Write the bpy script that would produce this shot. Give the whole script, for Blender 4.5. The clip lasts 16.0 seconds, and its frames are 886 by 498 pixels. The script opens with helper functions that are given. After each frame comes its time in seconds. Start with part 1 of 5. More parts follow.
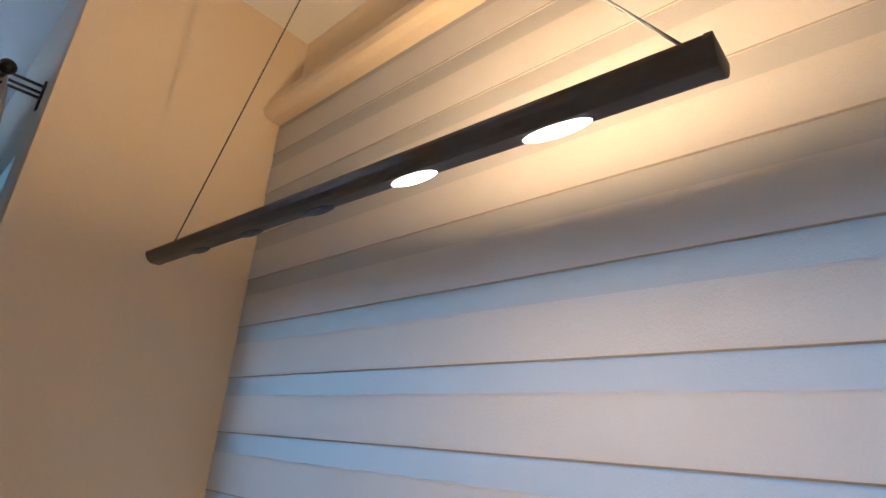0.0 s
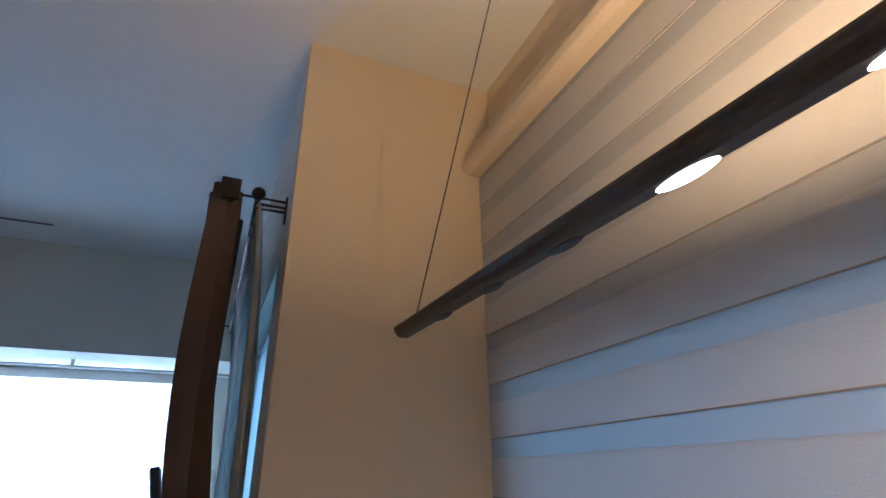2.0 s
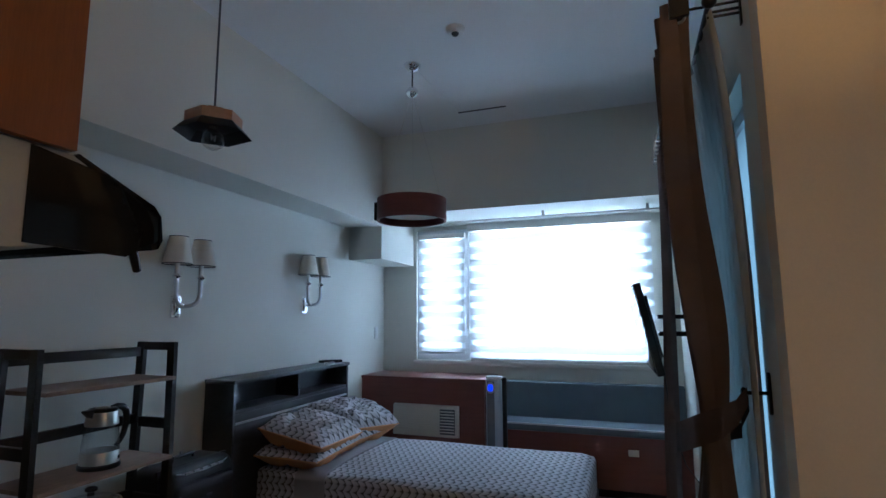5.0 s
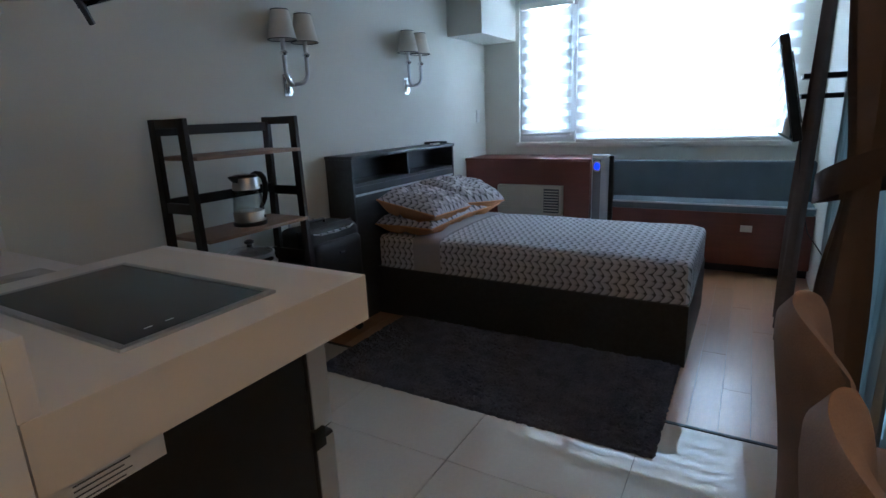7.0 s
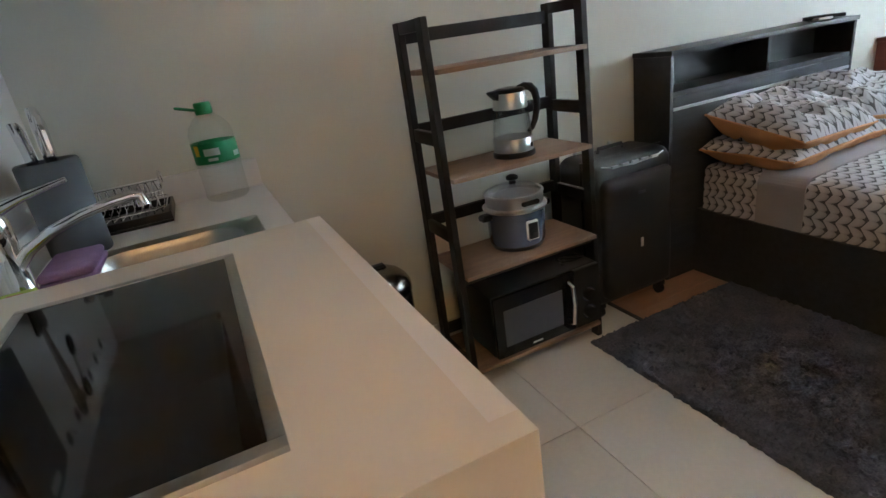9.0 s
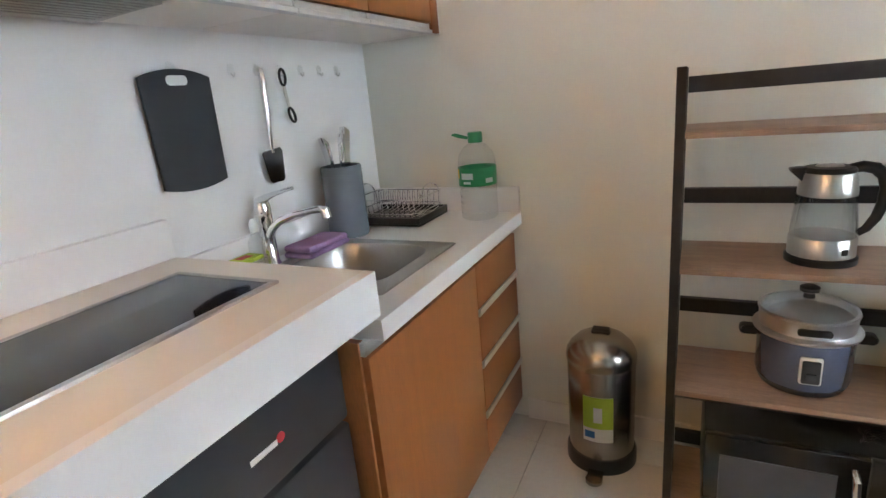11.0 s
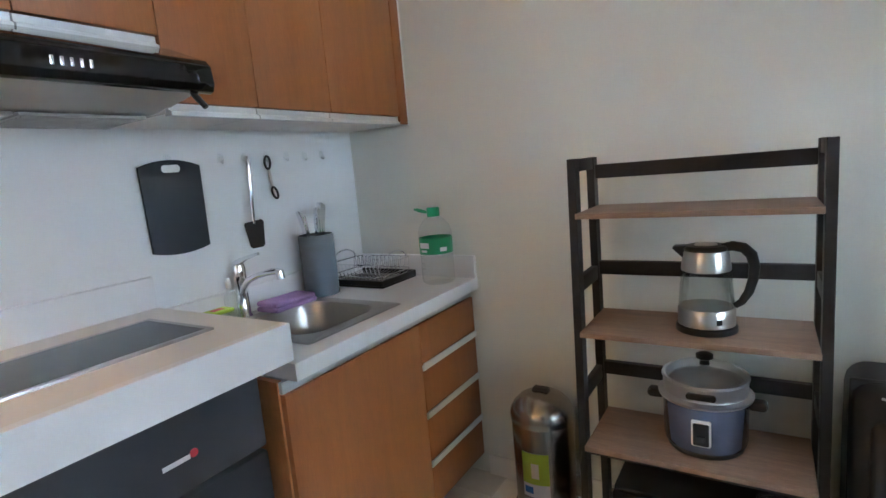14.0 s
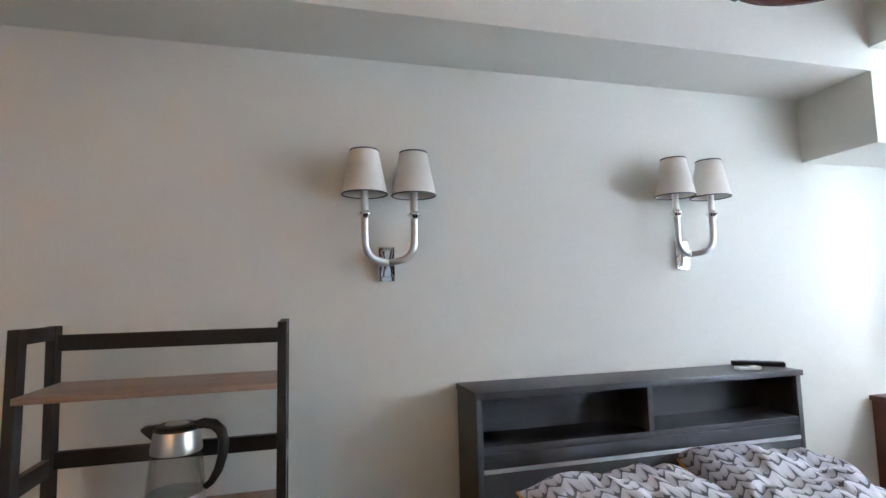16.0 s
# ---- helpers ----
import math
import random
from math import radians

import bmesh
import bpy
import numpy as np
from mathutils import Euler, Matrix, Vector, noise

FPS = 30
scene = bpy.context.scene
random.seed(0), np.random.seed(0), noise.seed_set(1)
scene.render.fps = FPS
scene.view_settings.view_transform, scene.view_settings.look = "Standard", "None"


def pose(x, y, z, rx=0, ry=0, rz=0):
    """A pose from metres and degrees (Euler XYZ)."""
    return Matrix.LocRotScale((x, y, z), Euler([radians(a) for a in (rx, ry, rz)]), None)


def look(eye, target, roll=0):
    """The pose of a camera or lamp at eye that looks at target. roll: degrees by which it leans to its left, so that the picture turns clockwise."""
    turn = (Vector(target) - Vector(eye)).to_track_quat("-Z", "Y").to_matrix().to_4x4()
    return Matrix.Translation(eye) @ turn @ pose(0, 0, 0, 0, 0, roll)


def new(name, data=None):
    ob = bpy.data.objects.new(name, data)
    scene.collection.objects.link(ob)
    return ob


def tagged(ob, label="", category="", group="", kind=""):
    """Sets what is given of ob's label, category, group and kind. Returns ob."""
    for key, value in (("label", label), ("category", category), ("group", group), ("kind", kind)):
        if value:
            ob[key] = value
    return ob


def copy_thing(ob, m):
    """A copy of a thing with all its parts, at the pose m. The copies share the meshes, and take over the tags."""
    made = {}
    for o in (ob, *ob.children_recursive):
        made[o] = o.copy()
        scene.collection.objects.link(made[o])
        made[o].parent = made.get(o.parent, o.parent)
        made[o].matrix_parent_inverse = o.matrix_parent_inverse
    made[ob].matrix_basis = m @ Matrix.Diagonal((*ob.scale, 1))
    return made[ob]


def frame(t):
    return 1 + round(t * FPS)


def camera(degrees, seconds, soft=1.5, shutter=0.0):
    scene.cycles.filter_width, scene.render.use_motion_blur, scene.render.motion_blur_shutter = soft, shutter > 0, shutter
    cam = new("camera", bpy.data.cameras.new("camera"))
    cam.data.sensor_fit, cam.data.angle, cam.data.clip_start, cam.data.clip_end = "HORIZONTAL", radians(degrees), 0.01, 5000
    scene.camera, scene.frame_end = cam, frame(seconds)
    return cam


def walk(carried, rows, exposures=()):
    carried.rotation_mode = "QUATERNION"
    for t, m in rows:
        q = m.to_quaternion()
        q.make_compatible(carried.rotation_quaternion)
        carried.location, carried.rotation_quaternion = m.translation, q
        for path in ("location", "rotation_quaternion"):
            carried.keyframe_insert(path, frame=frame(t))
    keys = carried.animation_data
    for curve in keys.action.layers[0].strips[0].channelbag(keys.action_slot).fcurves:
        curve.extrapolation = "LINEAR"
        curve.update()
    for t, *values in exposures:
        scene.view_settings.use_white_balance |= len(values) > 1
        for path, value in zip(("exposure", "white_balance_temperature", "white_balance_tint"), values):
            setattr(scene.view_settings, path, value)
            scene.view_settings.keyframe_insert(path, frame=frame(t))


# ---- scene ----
cam = camera(80.7, 16.0)
PATH = [
    (0, (-0.201, -2.676, 1.541), (1.072, -4.054, 2.233), 3.9),
    (0.5, (-0.11, -2.714, 1.643), (1.16, -3.98, 2.528), 1.9),
    (1, (-0.048, -2.682, 1.646), (1.253, -3.877, 2.583), -0.8),
    (1.5, (-0.034, -2.721, 1.635), (1.502, -3.682, 2.48), -0.8),
    (2, (-0.065, -2.682, 1.585), (1.615, -3.412, 2.386), -0.7),
    (2.5, (-0.112, -2.626, 1.546), (1.686, -3.069, 2.302), -0.5),
    (3, (-0.149, -2.561, 1.539), (1.709, -2.7, 2.266), -0.6),
    (3.5, (-0.165, -2.493, 1.54), (1.7, -2.279, 2.231), -0.3),
    (4, (-0.179, -2.449, 1.523), (1.673, -1.983, 2.117), -0.2),
    (4.2, (-0.177, -2.443, 1.511), (1.676, -1.913, 2.045), -0.1),
    (6.3, (-0.186, -2.383, 1.348), (1.644, -1.609, 1.121), -1.6),
    (6.5, (-0.177, -2.369, 1.33), (1.626, -1.553, 1.038), -2.0),
    (7, (-0.198, -2.371, 1.309), (1.472, -1.386, 0.817), -2.3),
    (7.5, (-0.123, -2.302, 1.275), (1.352, -1.12, 0.619), -3.2),
    (8, (0.043, -2.178, 1.274), (1.299, -0.809, 0.534), -5.4),
    (8.5, (0.211, -2.071, 1.271), (1.193, -0.512, 0.493), -7.2),
    (8.7, (0.309, -2.003, 1.257), (1.187, -0.376, 0.494), -7.9),
    (10.8, (1.127, -1.875, 1.332), (0.445, -0.087, 0.751), -6.3),
    (11, (1.187, -1.852, 1.323), (0.334, -0.131, 0.767), -5.3),
    (11.5, (1.291, -1.785, 1.348), (0.101, -0.226, 0.953), -3.7),
    (12, (1.368, -1.786, 1.396), (-0.029, -0.36, 1.27), -2.4),
    (12.5, (1.454, -1.83, 1.425), (-0.027, -0.496, 1.591), -1.7),
    (13, (1.504, -1.881, 1.439), (-0.003, -0.578, 1.619), -1.8),
    (13.5, (1.56, -1.907, 1.377), (0.166, -0.477, 1.27), -3.8),
    (14, (1.632, -1.879, 1.349), (0.581, -0.205, 1.044), -5.0),
    (14.5, (1.7, -1.862, 1.353), (1.17, 0.041, 1.039), -4.7),
    (15, (1.759, -1.85, 1.361), (1.712, 0.142, 1.186), -3.4),
    (15.5, (1.784, -1.856, 1.376), (2.065, 0.124, 1.401), -2.4),
    (16, (1.816, -1.853, 1.397), (2.333, 0.07, 1.582), -1.3),
]
EXPO = [(0.0, 0.0, 5150, 13), (1.0, -0.3, 5050, 13), (2.0, -0.52, 4850, 13), (3.0, -0.72, 4750, 13), (3.5, -0.72, 4850, 13), (4.2, -0.75, 5000, 12), (6.3, -0.95, 5400, 10),
        (7.0, -0.58, 5450, 10), (7.5, -0.48, 5600, 10), (8.0, -0.25, 5850, 10), (8.5, 0.15, 6250, 10), (10.8, 1.4, 6900, 16), (12.0, 1.15, 6750, 16), (13.0, 1.02, 6550, 15), (14.0, 1.05, 6050, 12), (15.0, 1.05, 6150, 13), (16.0, 0.72, 6500, 19)]
walk(cam, [(t, look(eye, target, roll)) for t, eye, target, roll in PATH], EXPO)


# ---- world and large lights ----
world = bpy.data.worlds.new("sky")
scene.world = world
world.use_nodes = True
wn = world.node_tree.nodes
sky = wn.new("ShaderNodeTexSky")
sky.sky_type, sky.sun_disc = 'NISHITA', False
sky.sun_elevation, sky.sun_rotation = radians(50), radians(250)
world.node_tree.links.new(sky.outputs[0], wn["Background"].inputs[0])
wn["Background"].inputs[1].default_value = 0.12


def area(name, m, sx, sy, power, color, shape='RECTANGLE', spread=180):
    d = bpy.data.lights.new(name, 'AREA')
    d.shape, d.size, d.size_y, d.energy, d.color, d.spread = shape, sx, sy, power, color, radians(spread)
    ob = new(name, d)
    ob.matrix_world = m
    return ob


# daylight in the window openings, warm light of the pendant bar
area("daylight_east", look((4.98, -1.45, 1.65), (3.0, -1.45, 1.6)), 2.3, 1.35, 635, (0.82, 0.93, 1.0), spread=150)
area("daylight_south", look((2.55, -3.05, 1.15), (2.55, 0, 1.1)), 1.45, 2.1, 23, (0.80, 0.93, 1.0))

area("daylight_nook", look((0.20, -3.70, 1.405), (0.20, 0, 1.405)), 2.36, 0.88, 32, (0.62, 0.90, 1.0))

# ---- materials ----


def mat(name, color, rough=0.6, metal=0.0, vary=0.12, scale=6.0, fine=90.0, bump=0.0, coat=0.0, stretch=(1, 1, 1), spec=0.5, trans=0.0, ior=1.45, alt=None, emit=0.0):
    m = bpy.data.materials.new(name)
    m.use_nodes = True
    nt = m.node_tree
    b = nt.nodes["Principled BSDF"]
    b.inputs["Roughness"].default_value = rough
    b.inputs["Metallic"].default_value = metal
    b.inputs["Coat Weight"].default_value = coat
    b.inputs["Specular IOR Level"].default_value = spec
    b.inputs["Transmission Weight"].default_value = trans
    b.inputs["IOR"].default_value = ior
    tc = nt.nodes.new("ShaderNodeTexCoord")
    mp = nt.nodes.new("ShaderNodeMapping")
    mp.inputs["Scale"].default_value = stretch
    nt.links.new(tc.outputs["Object"], mp.inputs[0])
    big, small = nt.nodes.new("ShaderNodeTexNoise"), nt.nodes.new("ShaderNodeTexNoise")
    big.inputs["Scale"].default_value, small.inputs["Scale"].default_value = scale, fine
    big.inputs["Detail"].default_value, small.inputs["Detail"].default_value = 4, 3
    for n in (big, small):
        nt.links.new(mp.outputs[0], n.inputs["Vector"])
    add = nt.nodes.new("ShaderNodeMath")
    add.operation = 'ADD'
    nt.links.new(big.outputs["Fac"], add.inputs[0])
    nt.links.new(small.outputs["Fac"], add.inputs[1])
    ramp = nt.nodes.new("ShaderNodeMapRange")
    ramp.inputs["From Min"].default_value, ramp.inputs["From Max"].default_value = 0.6, 1.4
    nt.links.new(add.outputs[0], ramp.inputs[0])
    mix = nt.nodes.new("ShaderNodeMix")
    mix.data_type = 'RGBA'
    lo = alt or [c * (1 - vary) for c in color]
    hi = color if alt else [min(1, c * (1 + vary)) for c in color]
    mix.inputs["A"].default_value, mix.inputs["B"].default_value = (*lo, 1), (*hi, 1)
    nt.links.new(ramp.outputs[0], mix.inputs["Factor"])
    nt.links.new(mix.outputs["Result"], b.inputs["Base Color"])
    rr = nt.nodes.new("ShaderNodeMapRange")
    rr.inputs["To Min"].default_value, rr.inputs["To Max"].default_value = max(0.0, rough - 0.03), min(1, rough + 0.03)
    nt.links.new(big.outputs["Fac"], rr.inputs[0])
    if rough > 0.12:
        nt.links.new(rr.outputs[0], b.inputs["Roughness"])
    if bump:
        bp = nt.nodes.new("ShaderNodeBump")
        bp.inputs["Strength"].default_value, bp.inputs["Distance"].default_value = bump, 0.004
        nt.links.new(small.outputs["Fac"], bp.inputs["Height"])
        nt.links.new(bp.outputs[0], b.inputs["Normal"])
    if emit:
        b.inputs["Emission Color"].default_value = (*color, 1)
        b.inputs["Emission Strength"].default_value = emit
    return m


def cloth(name, color, through_part=0.35, rough=0.8, glow=None):
    """Thin cloth that lets part of the light through."""
    m = mat(name, color, rough, vary=0.05, scale=9, fine=260, bump=0.25)
    nt = m.node_tree
    b, out = nt.nodes["Principled BSDF"], nt.nodes["Material Output"]
    tl, mx = nt.nodes.new("ShaderNodeBsdfTranslucent"), nt.nodes.new("ShaderNodeMixShader")
    tl.inputs[0].default_value = (*(glow or color), 1)
    mx.inputs[0].default_value = through_part
    nt.links.new(b.outputs[0], mx.inputs[1])
    nt.links.new(tl.outputs[0], mx.inputs[2])
    nt.links.new(mx.outputs[0], out.inputs[0])
    return m


def thin_glass(name, color, gloss=0.10, rough=0.02):
    """Thin clear wall of a bottle or a jug: see-through with a sheen."""
    m = bpy.data.materials.new(name)
    m.use_nodes = True
    nt = m.node_tree
    out = nt.nodes["Material Output"]
    nt.nodes.remove(nt.nodes["Principled BSDF"])
    tr, gl, mx, fr = (nt.nodes.new("ShaderNode" + k) for k in ("BsdfTransparent", "BsdfGlossy", "MixShader", "LayerWeight"))
    tr.inputs[0].default_value = (*color, 1)
    gl.inputs["Roughness"].default_value = rough
    fr.inputs["Blend"].default_value = gloss
    nt.links.new(fr.outputs["Facing"], mx.inputs[0])
    nt.links.new(tr.outputs[0], mx.inputs[1])
    nt.links.new(gl.outputs[0], mx.inputs[2])
    nt.links.new(mx.outputs[0], out.inputs[0])
    return m


M_WALL = mat("wall_paint", (0.72, 0.72, 0.66), 0.62, vary=0.03, scale=1.3, fine=140, bump=0.06)
M_KWALL = mat("kitchen_paint", (0.80, 0.80, 0.80), 0.35, vary=0.02, scale=1.5, fine=120, bump=0.03)
M_CEIL = mat("ceiling_paint", (0.82, 0.83, 0.83), 0.7, vary=0.03, scale=1.1, fine=120, bump=0.05)
M_NOOK = mat("nook_paint", (0.75, 0.63, 0.47), 0.65, vary=0.04, scale=1.6, fine=140, bump=0.08)
M_TILE = mat("floor_tile", (0.62, 0.60, 0.56), 0.05, vary=0.05, scale=2.5, fine=60, spec=0.75)
M_GROUT = mat("grout", (0.45, 0.43, 0.39), 0.9, vary=0.1, bump=0.3)
M_PLANK = mat("floor_plank", (0.42, 0.205, 0.105), 0.30, vary=0.16, scale=5, fine=40, stretch=(1, 9, 1), spec=1.0, coat=1.0)
M_PLANK.node_tree.nodes["Principled BSDF"].inputs["Coat Roughness"].default_value = 0.28
M_WHITE = mat("white_laminate", (0.78, 0.76, 0.73), 0.35, vary=0.03, scale=5, fine=150)
M_COUNTER = mat("solid_surface", (0.74, 0.70, 0.65), 0.30, vary=0.02, scale=5, fine=220, bump=0.03)
M_WOOD = mat("cabinet_wood", (0.228, 0.075, 0.021), 0.48, spec=0.35, vary=0.14, scale=2.2, fine=30, stretch=(14, 14, 1), bump=0.04)
M_DOORWOOD = mat("door_wood", (0.34, 0.12, 0.04), 0.4, vary=0.25, scale=3, fine=40, stretch=(12, 12, 1), bump=0.04)
M_DARKWOOD = mat("dark_wood", (0.036, 0.038, 0.044), 0.42, vary=0.35, scale=5, fine=60, stretch=(1, 8, 8), bump=0.06)
M_SHELFWOOD = mat("shelf_wood", (0.26, 0.17, 0.12), 0.5, vary=0.28, scale=4, fine=50, stretch=(1.2, 10, 10), bump=0.06)
M_REDWOOD = mat("red_brown_laminate", (0.13, 0.040, 0.028), 0.35, vary=0.2, scale=4, fine=50, stretch=(1, 1, 9))
M_BLACK = mat("black_plastic", (0.016, 0.016, 0.017), 0.35, vary=0.2, scale=30, fine=300)
M_BLACKMETAL = mat("black_metal", (0.02, 0.018, 0.018), 0.4, metal=0.4, vary=0.2, scale=30, fine=200)
M_GLASSBLACK = mat("black_glass", (0.010, 0.010, 0.011), 0.05, vary=0.1, scale=4, fine=80, spec=0.32)
M_STEEL = mat("brushed_steel", (0.60, 0.58, 0.55), 0.30, metal=1, vary=0.06, scale=10, fine=160, stretch=(1, 1, 0.05), bump=0.05)
M_CHROME = mat("chrome", (0.82, 0.83, 0.85), 0.08, metal=1, vary=0.03)
M_ALU = mat("aluminium", (0.66, 0.68, 0.70), 0.38, metal=0.65, vary=0.04, scale=12, fine=200, stretch=(1, 0.05, 1))
M_GREY = mat("grey_plastic", (0.060, 0.066, 0.080), 0.45, vary=0.12, scale=25, fine=300, bump=0.05)
M_BEIGE = mat("shade_fabric", (0.78, 0.75, 0.69), 0.8, vary=0.06, scale=20, fine=400, bump=0.2)
M_BROWNCLOTH = mat("curtain_fabric", (0.125, 0.086, 0.073), 0.9, vary=0.15, scale=14, fine=420, bump=0.35)
M_SUEDE = mat("suede", (0.24, 0.155, 0.115), 0.85, vary=0.16, scale=12, fine=300, bump=0.25)
M_SHEER = cloth("sheer_curtain", (0.72, 0.73, 0.72), 0.50)
M_RUG = mat("rug_pile", (0.068, 0.073, 0.100), 0.95, vary=0.5, scale=11, fine=140, bump=1.0)
M_CUSHION = mat("grey_blue_cushion", (0.12, 0.155, 0.18), 0.8, vary=0.1, scale=8, fine=300, bump=0.2)

# ---- mesh helpers ----


def mesh(name, bm, material, smooth=False):
    me = bpy.data.meshes.new(name)
    bmesh.ops.recalc_face_normals(bm, faces=bm.faces)
    bm.to_mesh(me)
    bm.free()
    mats = material if isinstance(material, (list, tuple)) else [material]
    for m in mats:
        me.materials.append(m)
    if smooth:
        for p in me.polygons:
            p.use_smooth = True
        me.set_sharp_from_angle(angle=radians(40))
    return me


def thing(name, label, category, x=0, y=0, z=0, rz=0, group="", kind=""):
    ob = new(name)
    ob.empty_display_size = 0.05
    ob.matrix_world = pose(x, y, z, 0, 0, rz)
    return tagged(ob, label, category, group, kind)


def part(name, bm, material, parent, label="", smooth=True):
    ob = new(name, mesh(name, bm, material, smooth))
    ob.parent = parent
    return tagged(ob, label)


def solid(name, bm, material, label="", category="", kind="", group="", smooth=True):
    return tagged(new(name, mesh(name, bm, material, smooth)), label, category, group, kind)


def box(x0, x1, y0, y1, z0, z1, bevel=0.0, segs=2, bm=None, m=None):
    b = bmesh.new()
    bmesh.ops.create_cube(b, size=1)
    for v in b.verts:
        v.co = Vector(((x0 + x1) / 2 + v.co.x * (x1 - x0), (y0 + y1) / 2 + v.co.y * (y1 - y0), (z0 + z1) / 2 + v.co.z * (z1 - z0)))
    if bevel:
        bmesh.ops.bevel(b, geom=b.edges[:], offset=bevel, segments=segs, profile=0.6, affect='EDGES')
    return join(bm, b, m)


def join(bm, b, m=None):
    """Add the bmesh b, moved by m, to bm."""
    if m is not None:
        bmesh.ops.transform(b, matrix=m, verts=b.verts)
    if bm is None:
        return b
    tmp = bpy.data.meshes.new("tmp")
    b.to_mesh(tmp)
    b.free()
    bm.from_mesh(tmp)
    bpy.data.meshes.remove(tmp)
    return bm


def lathe(profile, n=32, bm=None, m=None, caps=True):
    """Turn a list of (radius, height) about z."""
    b = bmesh.new()
    rings = []
    for r, z in profile:
        rings.append([b.verts.new((r * math.cos(2 * math.pi * i / n), r * math.sin(2 * math.pi * i / n), z)) for i in range(n)])
    for a, c in zip(rings, rings[1:]):
        for i in range(n):
            b.faces.new((a[i], a[(i + 1) % n], c[(i + 1) % n], c[i]))
    if caps:
        for ring in (rings[0], rings[-1]):
            if (ring[0].co.xy).length > 1e-5:
                b.faces.new(ring)
    bmesh.ops.remove_doubles(b, verts=b.verts, dist=1e-6)
    return join(bm, b, m)


def tube(points, r, n=10, bm=None, m=None, close=False):
    """A round bar along points; r may be one radius or one for each point."""
    b = bmesh.new()
    pts = [Vector(p) for p in points]
    k = len(pts)
    rs = r if isinstance(r, (list, tuple)) else [r] * k
    up, rings = None, []
    for i, p in enumerate(pts):
        d = (pts[(i + 1) % k] - pts[i - 1]) if close else (pts[min(i + 1, k - 1)] - pts[max(i - 1, 0)])
        d.normalize()
        if up is None:
            up = d.orthogonal().normalized()
        up = (up - d * up.dot(d)).normalized()
        side = d.cross(up)
        rings.append([b.verts.new(p + (up * math.cos(2 * math.pi * j / n) + side * math.sin(2 * math.pi * j / n)) * rs[i]) for j in range(n)])
    pairs = list(zip(rings, rings[1:])) + ([(rings[-1], rings[0])] if close else [])
    for a, c in pairs:
        for j in range(n):
            b.faces.new((a[j], a[(j + 1) % n], c[(j + 1) % n], c[j]))
    if not close:
        b.faces.new(rings[0])
        b.faces.new(rings[-1])
    return join(bm, b, m)


def arc(cx, cy, r, a0, a1, n=10):
    return [(cx + r * math.cos(radians(a0 + (a1 - a0) * i / n)), cy + r * math.sin(radians(a0 + (a1 - a0) * i / n))) for i in range(n + 1)]


def prism(outline, h0, h1, axis='z', bevel=0.0, bm=None, m=None, segs=2):
    """Push a closed outline of (a, b) from h0 to h1 along the axis."""
    b = bmesh.new()
    put = {'z': lambda a, c, h: (a, c, h), 'y': lambda a, c, h: (a, h, c), 'x': lambda a, c, h: (h, a, c)}[axis]
    lo = [b.verts.new(put(a, c, h0)) for a, c in outline]
    hi = [b.verts.new(put(a, c, h1)) for a, c in outline]
    b.faces.new(lo)
    b.faces.new(hi)
    for i in range(len(lo)):
        b.faces.new((lo[i], lo[(i + 1) % len(lo)], hi[(i + 1) % len(lo)], hi[i]))
    bmesh.ops.recalc_face_normals(b, faces=b.faces)
    if bevel:
        bmesh.ops.bevel(b, geom=b.edges[:], offset=bevel, segments=segs, profile=0.6, affect='EDGES')
    return join(bm, b, m)


def rounded(w, h, r, n=5, cx=0, cy=0):
    pts = []
    for sx, sy, a in ((1, 1, 0), (-1, 1, 90), (-1, -1, 180), (1, -1, 270)):
        pts += arc(cx + sx * (w / 2 - r), cy + sy * (h / 2 - r), r, a, a + 90, n)
    return pts


# ---- large structure ----
XE, CEIL = 4.78, 3.112        # window wall, ceiling height
XN, YS, YB = 1.510, -2.832, -3.58   # nook side wall, bedroom south wall, blind wall
YK, XH = -1.705, -2.9        # end of the kitchen wall, end of the hall


def wall(name, *boxes, material=M_WALL, label="painted wall"):
    bm = bmesh.new()
    for q in boxes:
        box(*q, bm=bm)
    return solid(name, bm, material, label, "wall", "structure", smooth=False)


wall("wall_north", (-0.12, XE + 0.2, 0, 0.15, 0, CEIL), label="pale grey-green painted wall with two sconces")
wall("wall_west", (-0.12, 0, YK + 0.0, 0, 0, CEIL), material=M_KWALL, label="white painted kitchen wall behind the counter")
wall("wall_hall", (XH, -2.3, YK, YK + 0.12, 0, CEIL), (-1.5, -0.12, YK, YK + 0.12, 0, CEIL), (-2.3, -1.5, YK, YK + 0.12, 2.2, CEIL), material=M_NOOK, label="cream painted hall wall with a door opening")
wall("wall_hall_end", (XH - 0.12, XH, YB, YK + 0.12, 0, CEIL), material=M_NOOK, label="cream painted end wall of the hall")
NX0, NX1, NZ0, NZ1 = -1.0, 1.40, 0.95, 1.86   # window behind the nook blind
wall("wall_blind", (XH, NX0, YB - 0.15, YB, 0, CEIL), (NX1, XN, YB - 0.15, YB, 0, CEIL), (NX0, NX1, YB - 0.15, YB, 0, NZ0), (NX0, NX1, YB - 0.15, YB, NZ1, CEIL), material=M_NOOK, label="cream painted wall behind the dining nook blind")
wall("wall_nook_side", (XN, XN + 0.10, YB - 0.15, YS, 0, CEIL), material=M_NOOK, label="cream painted side wall of the dining nook")
DX0, DX1, DZ1 = 1.80, 3.3, 2.30
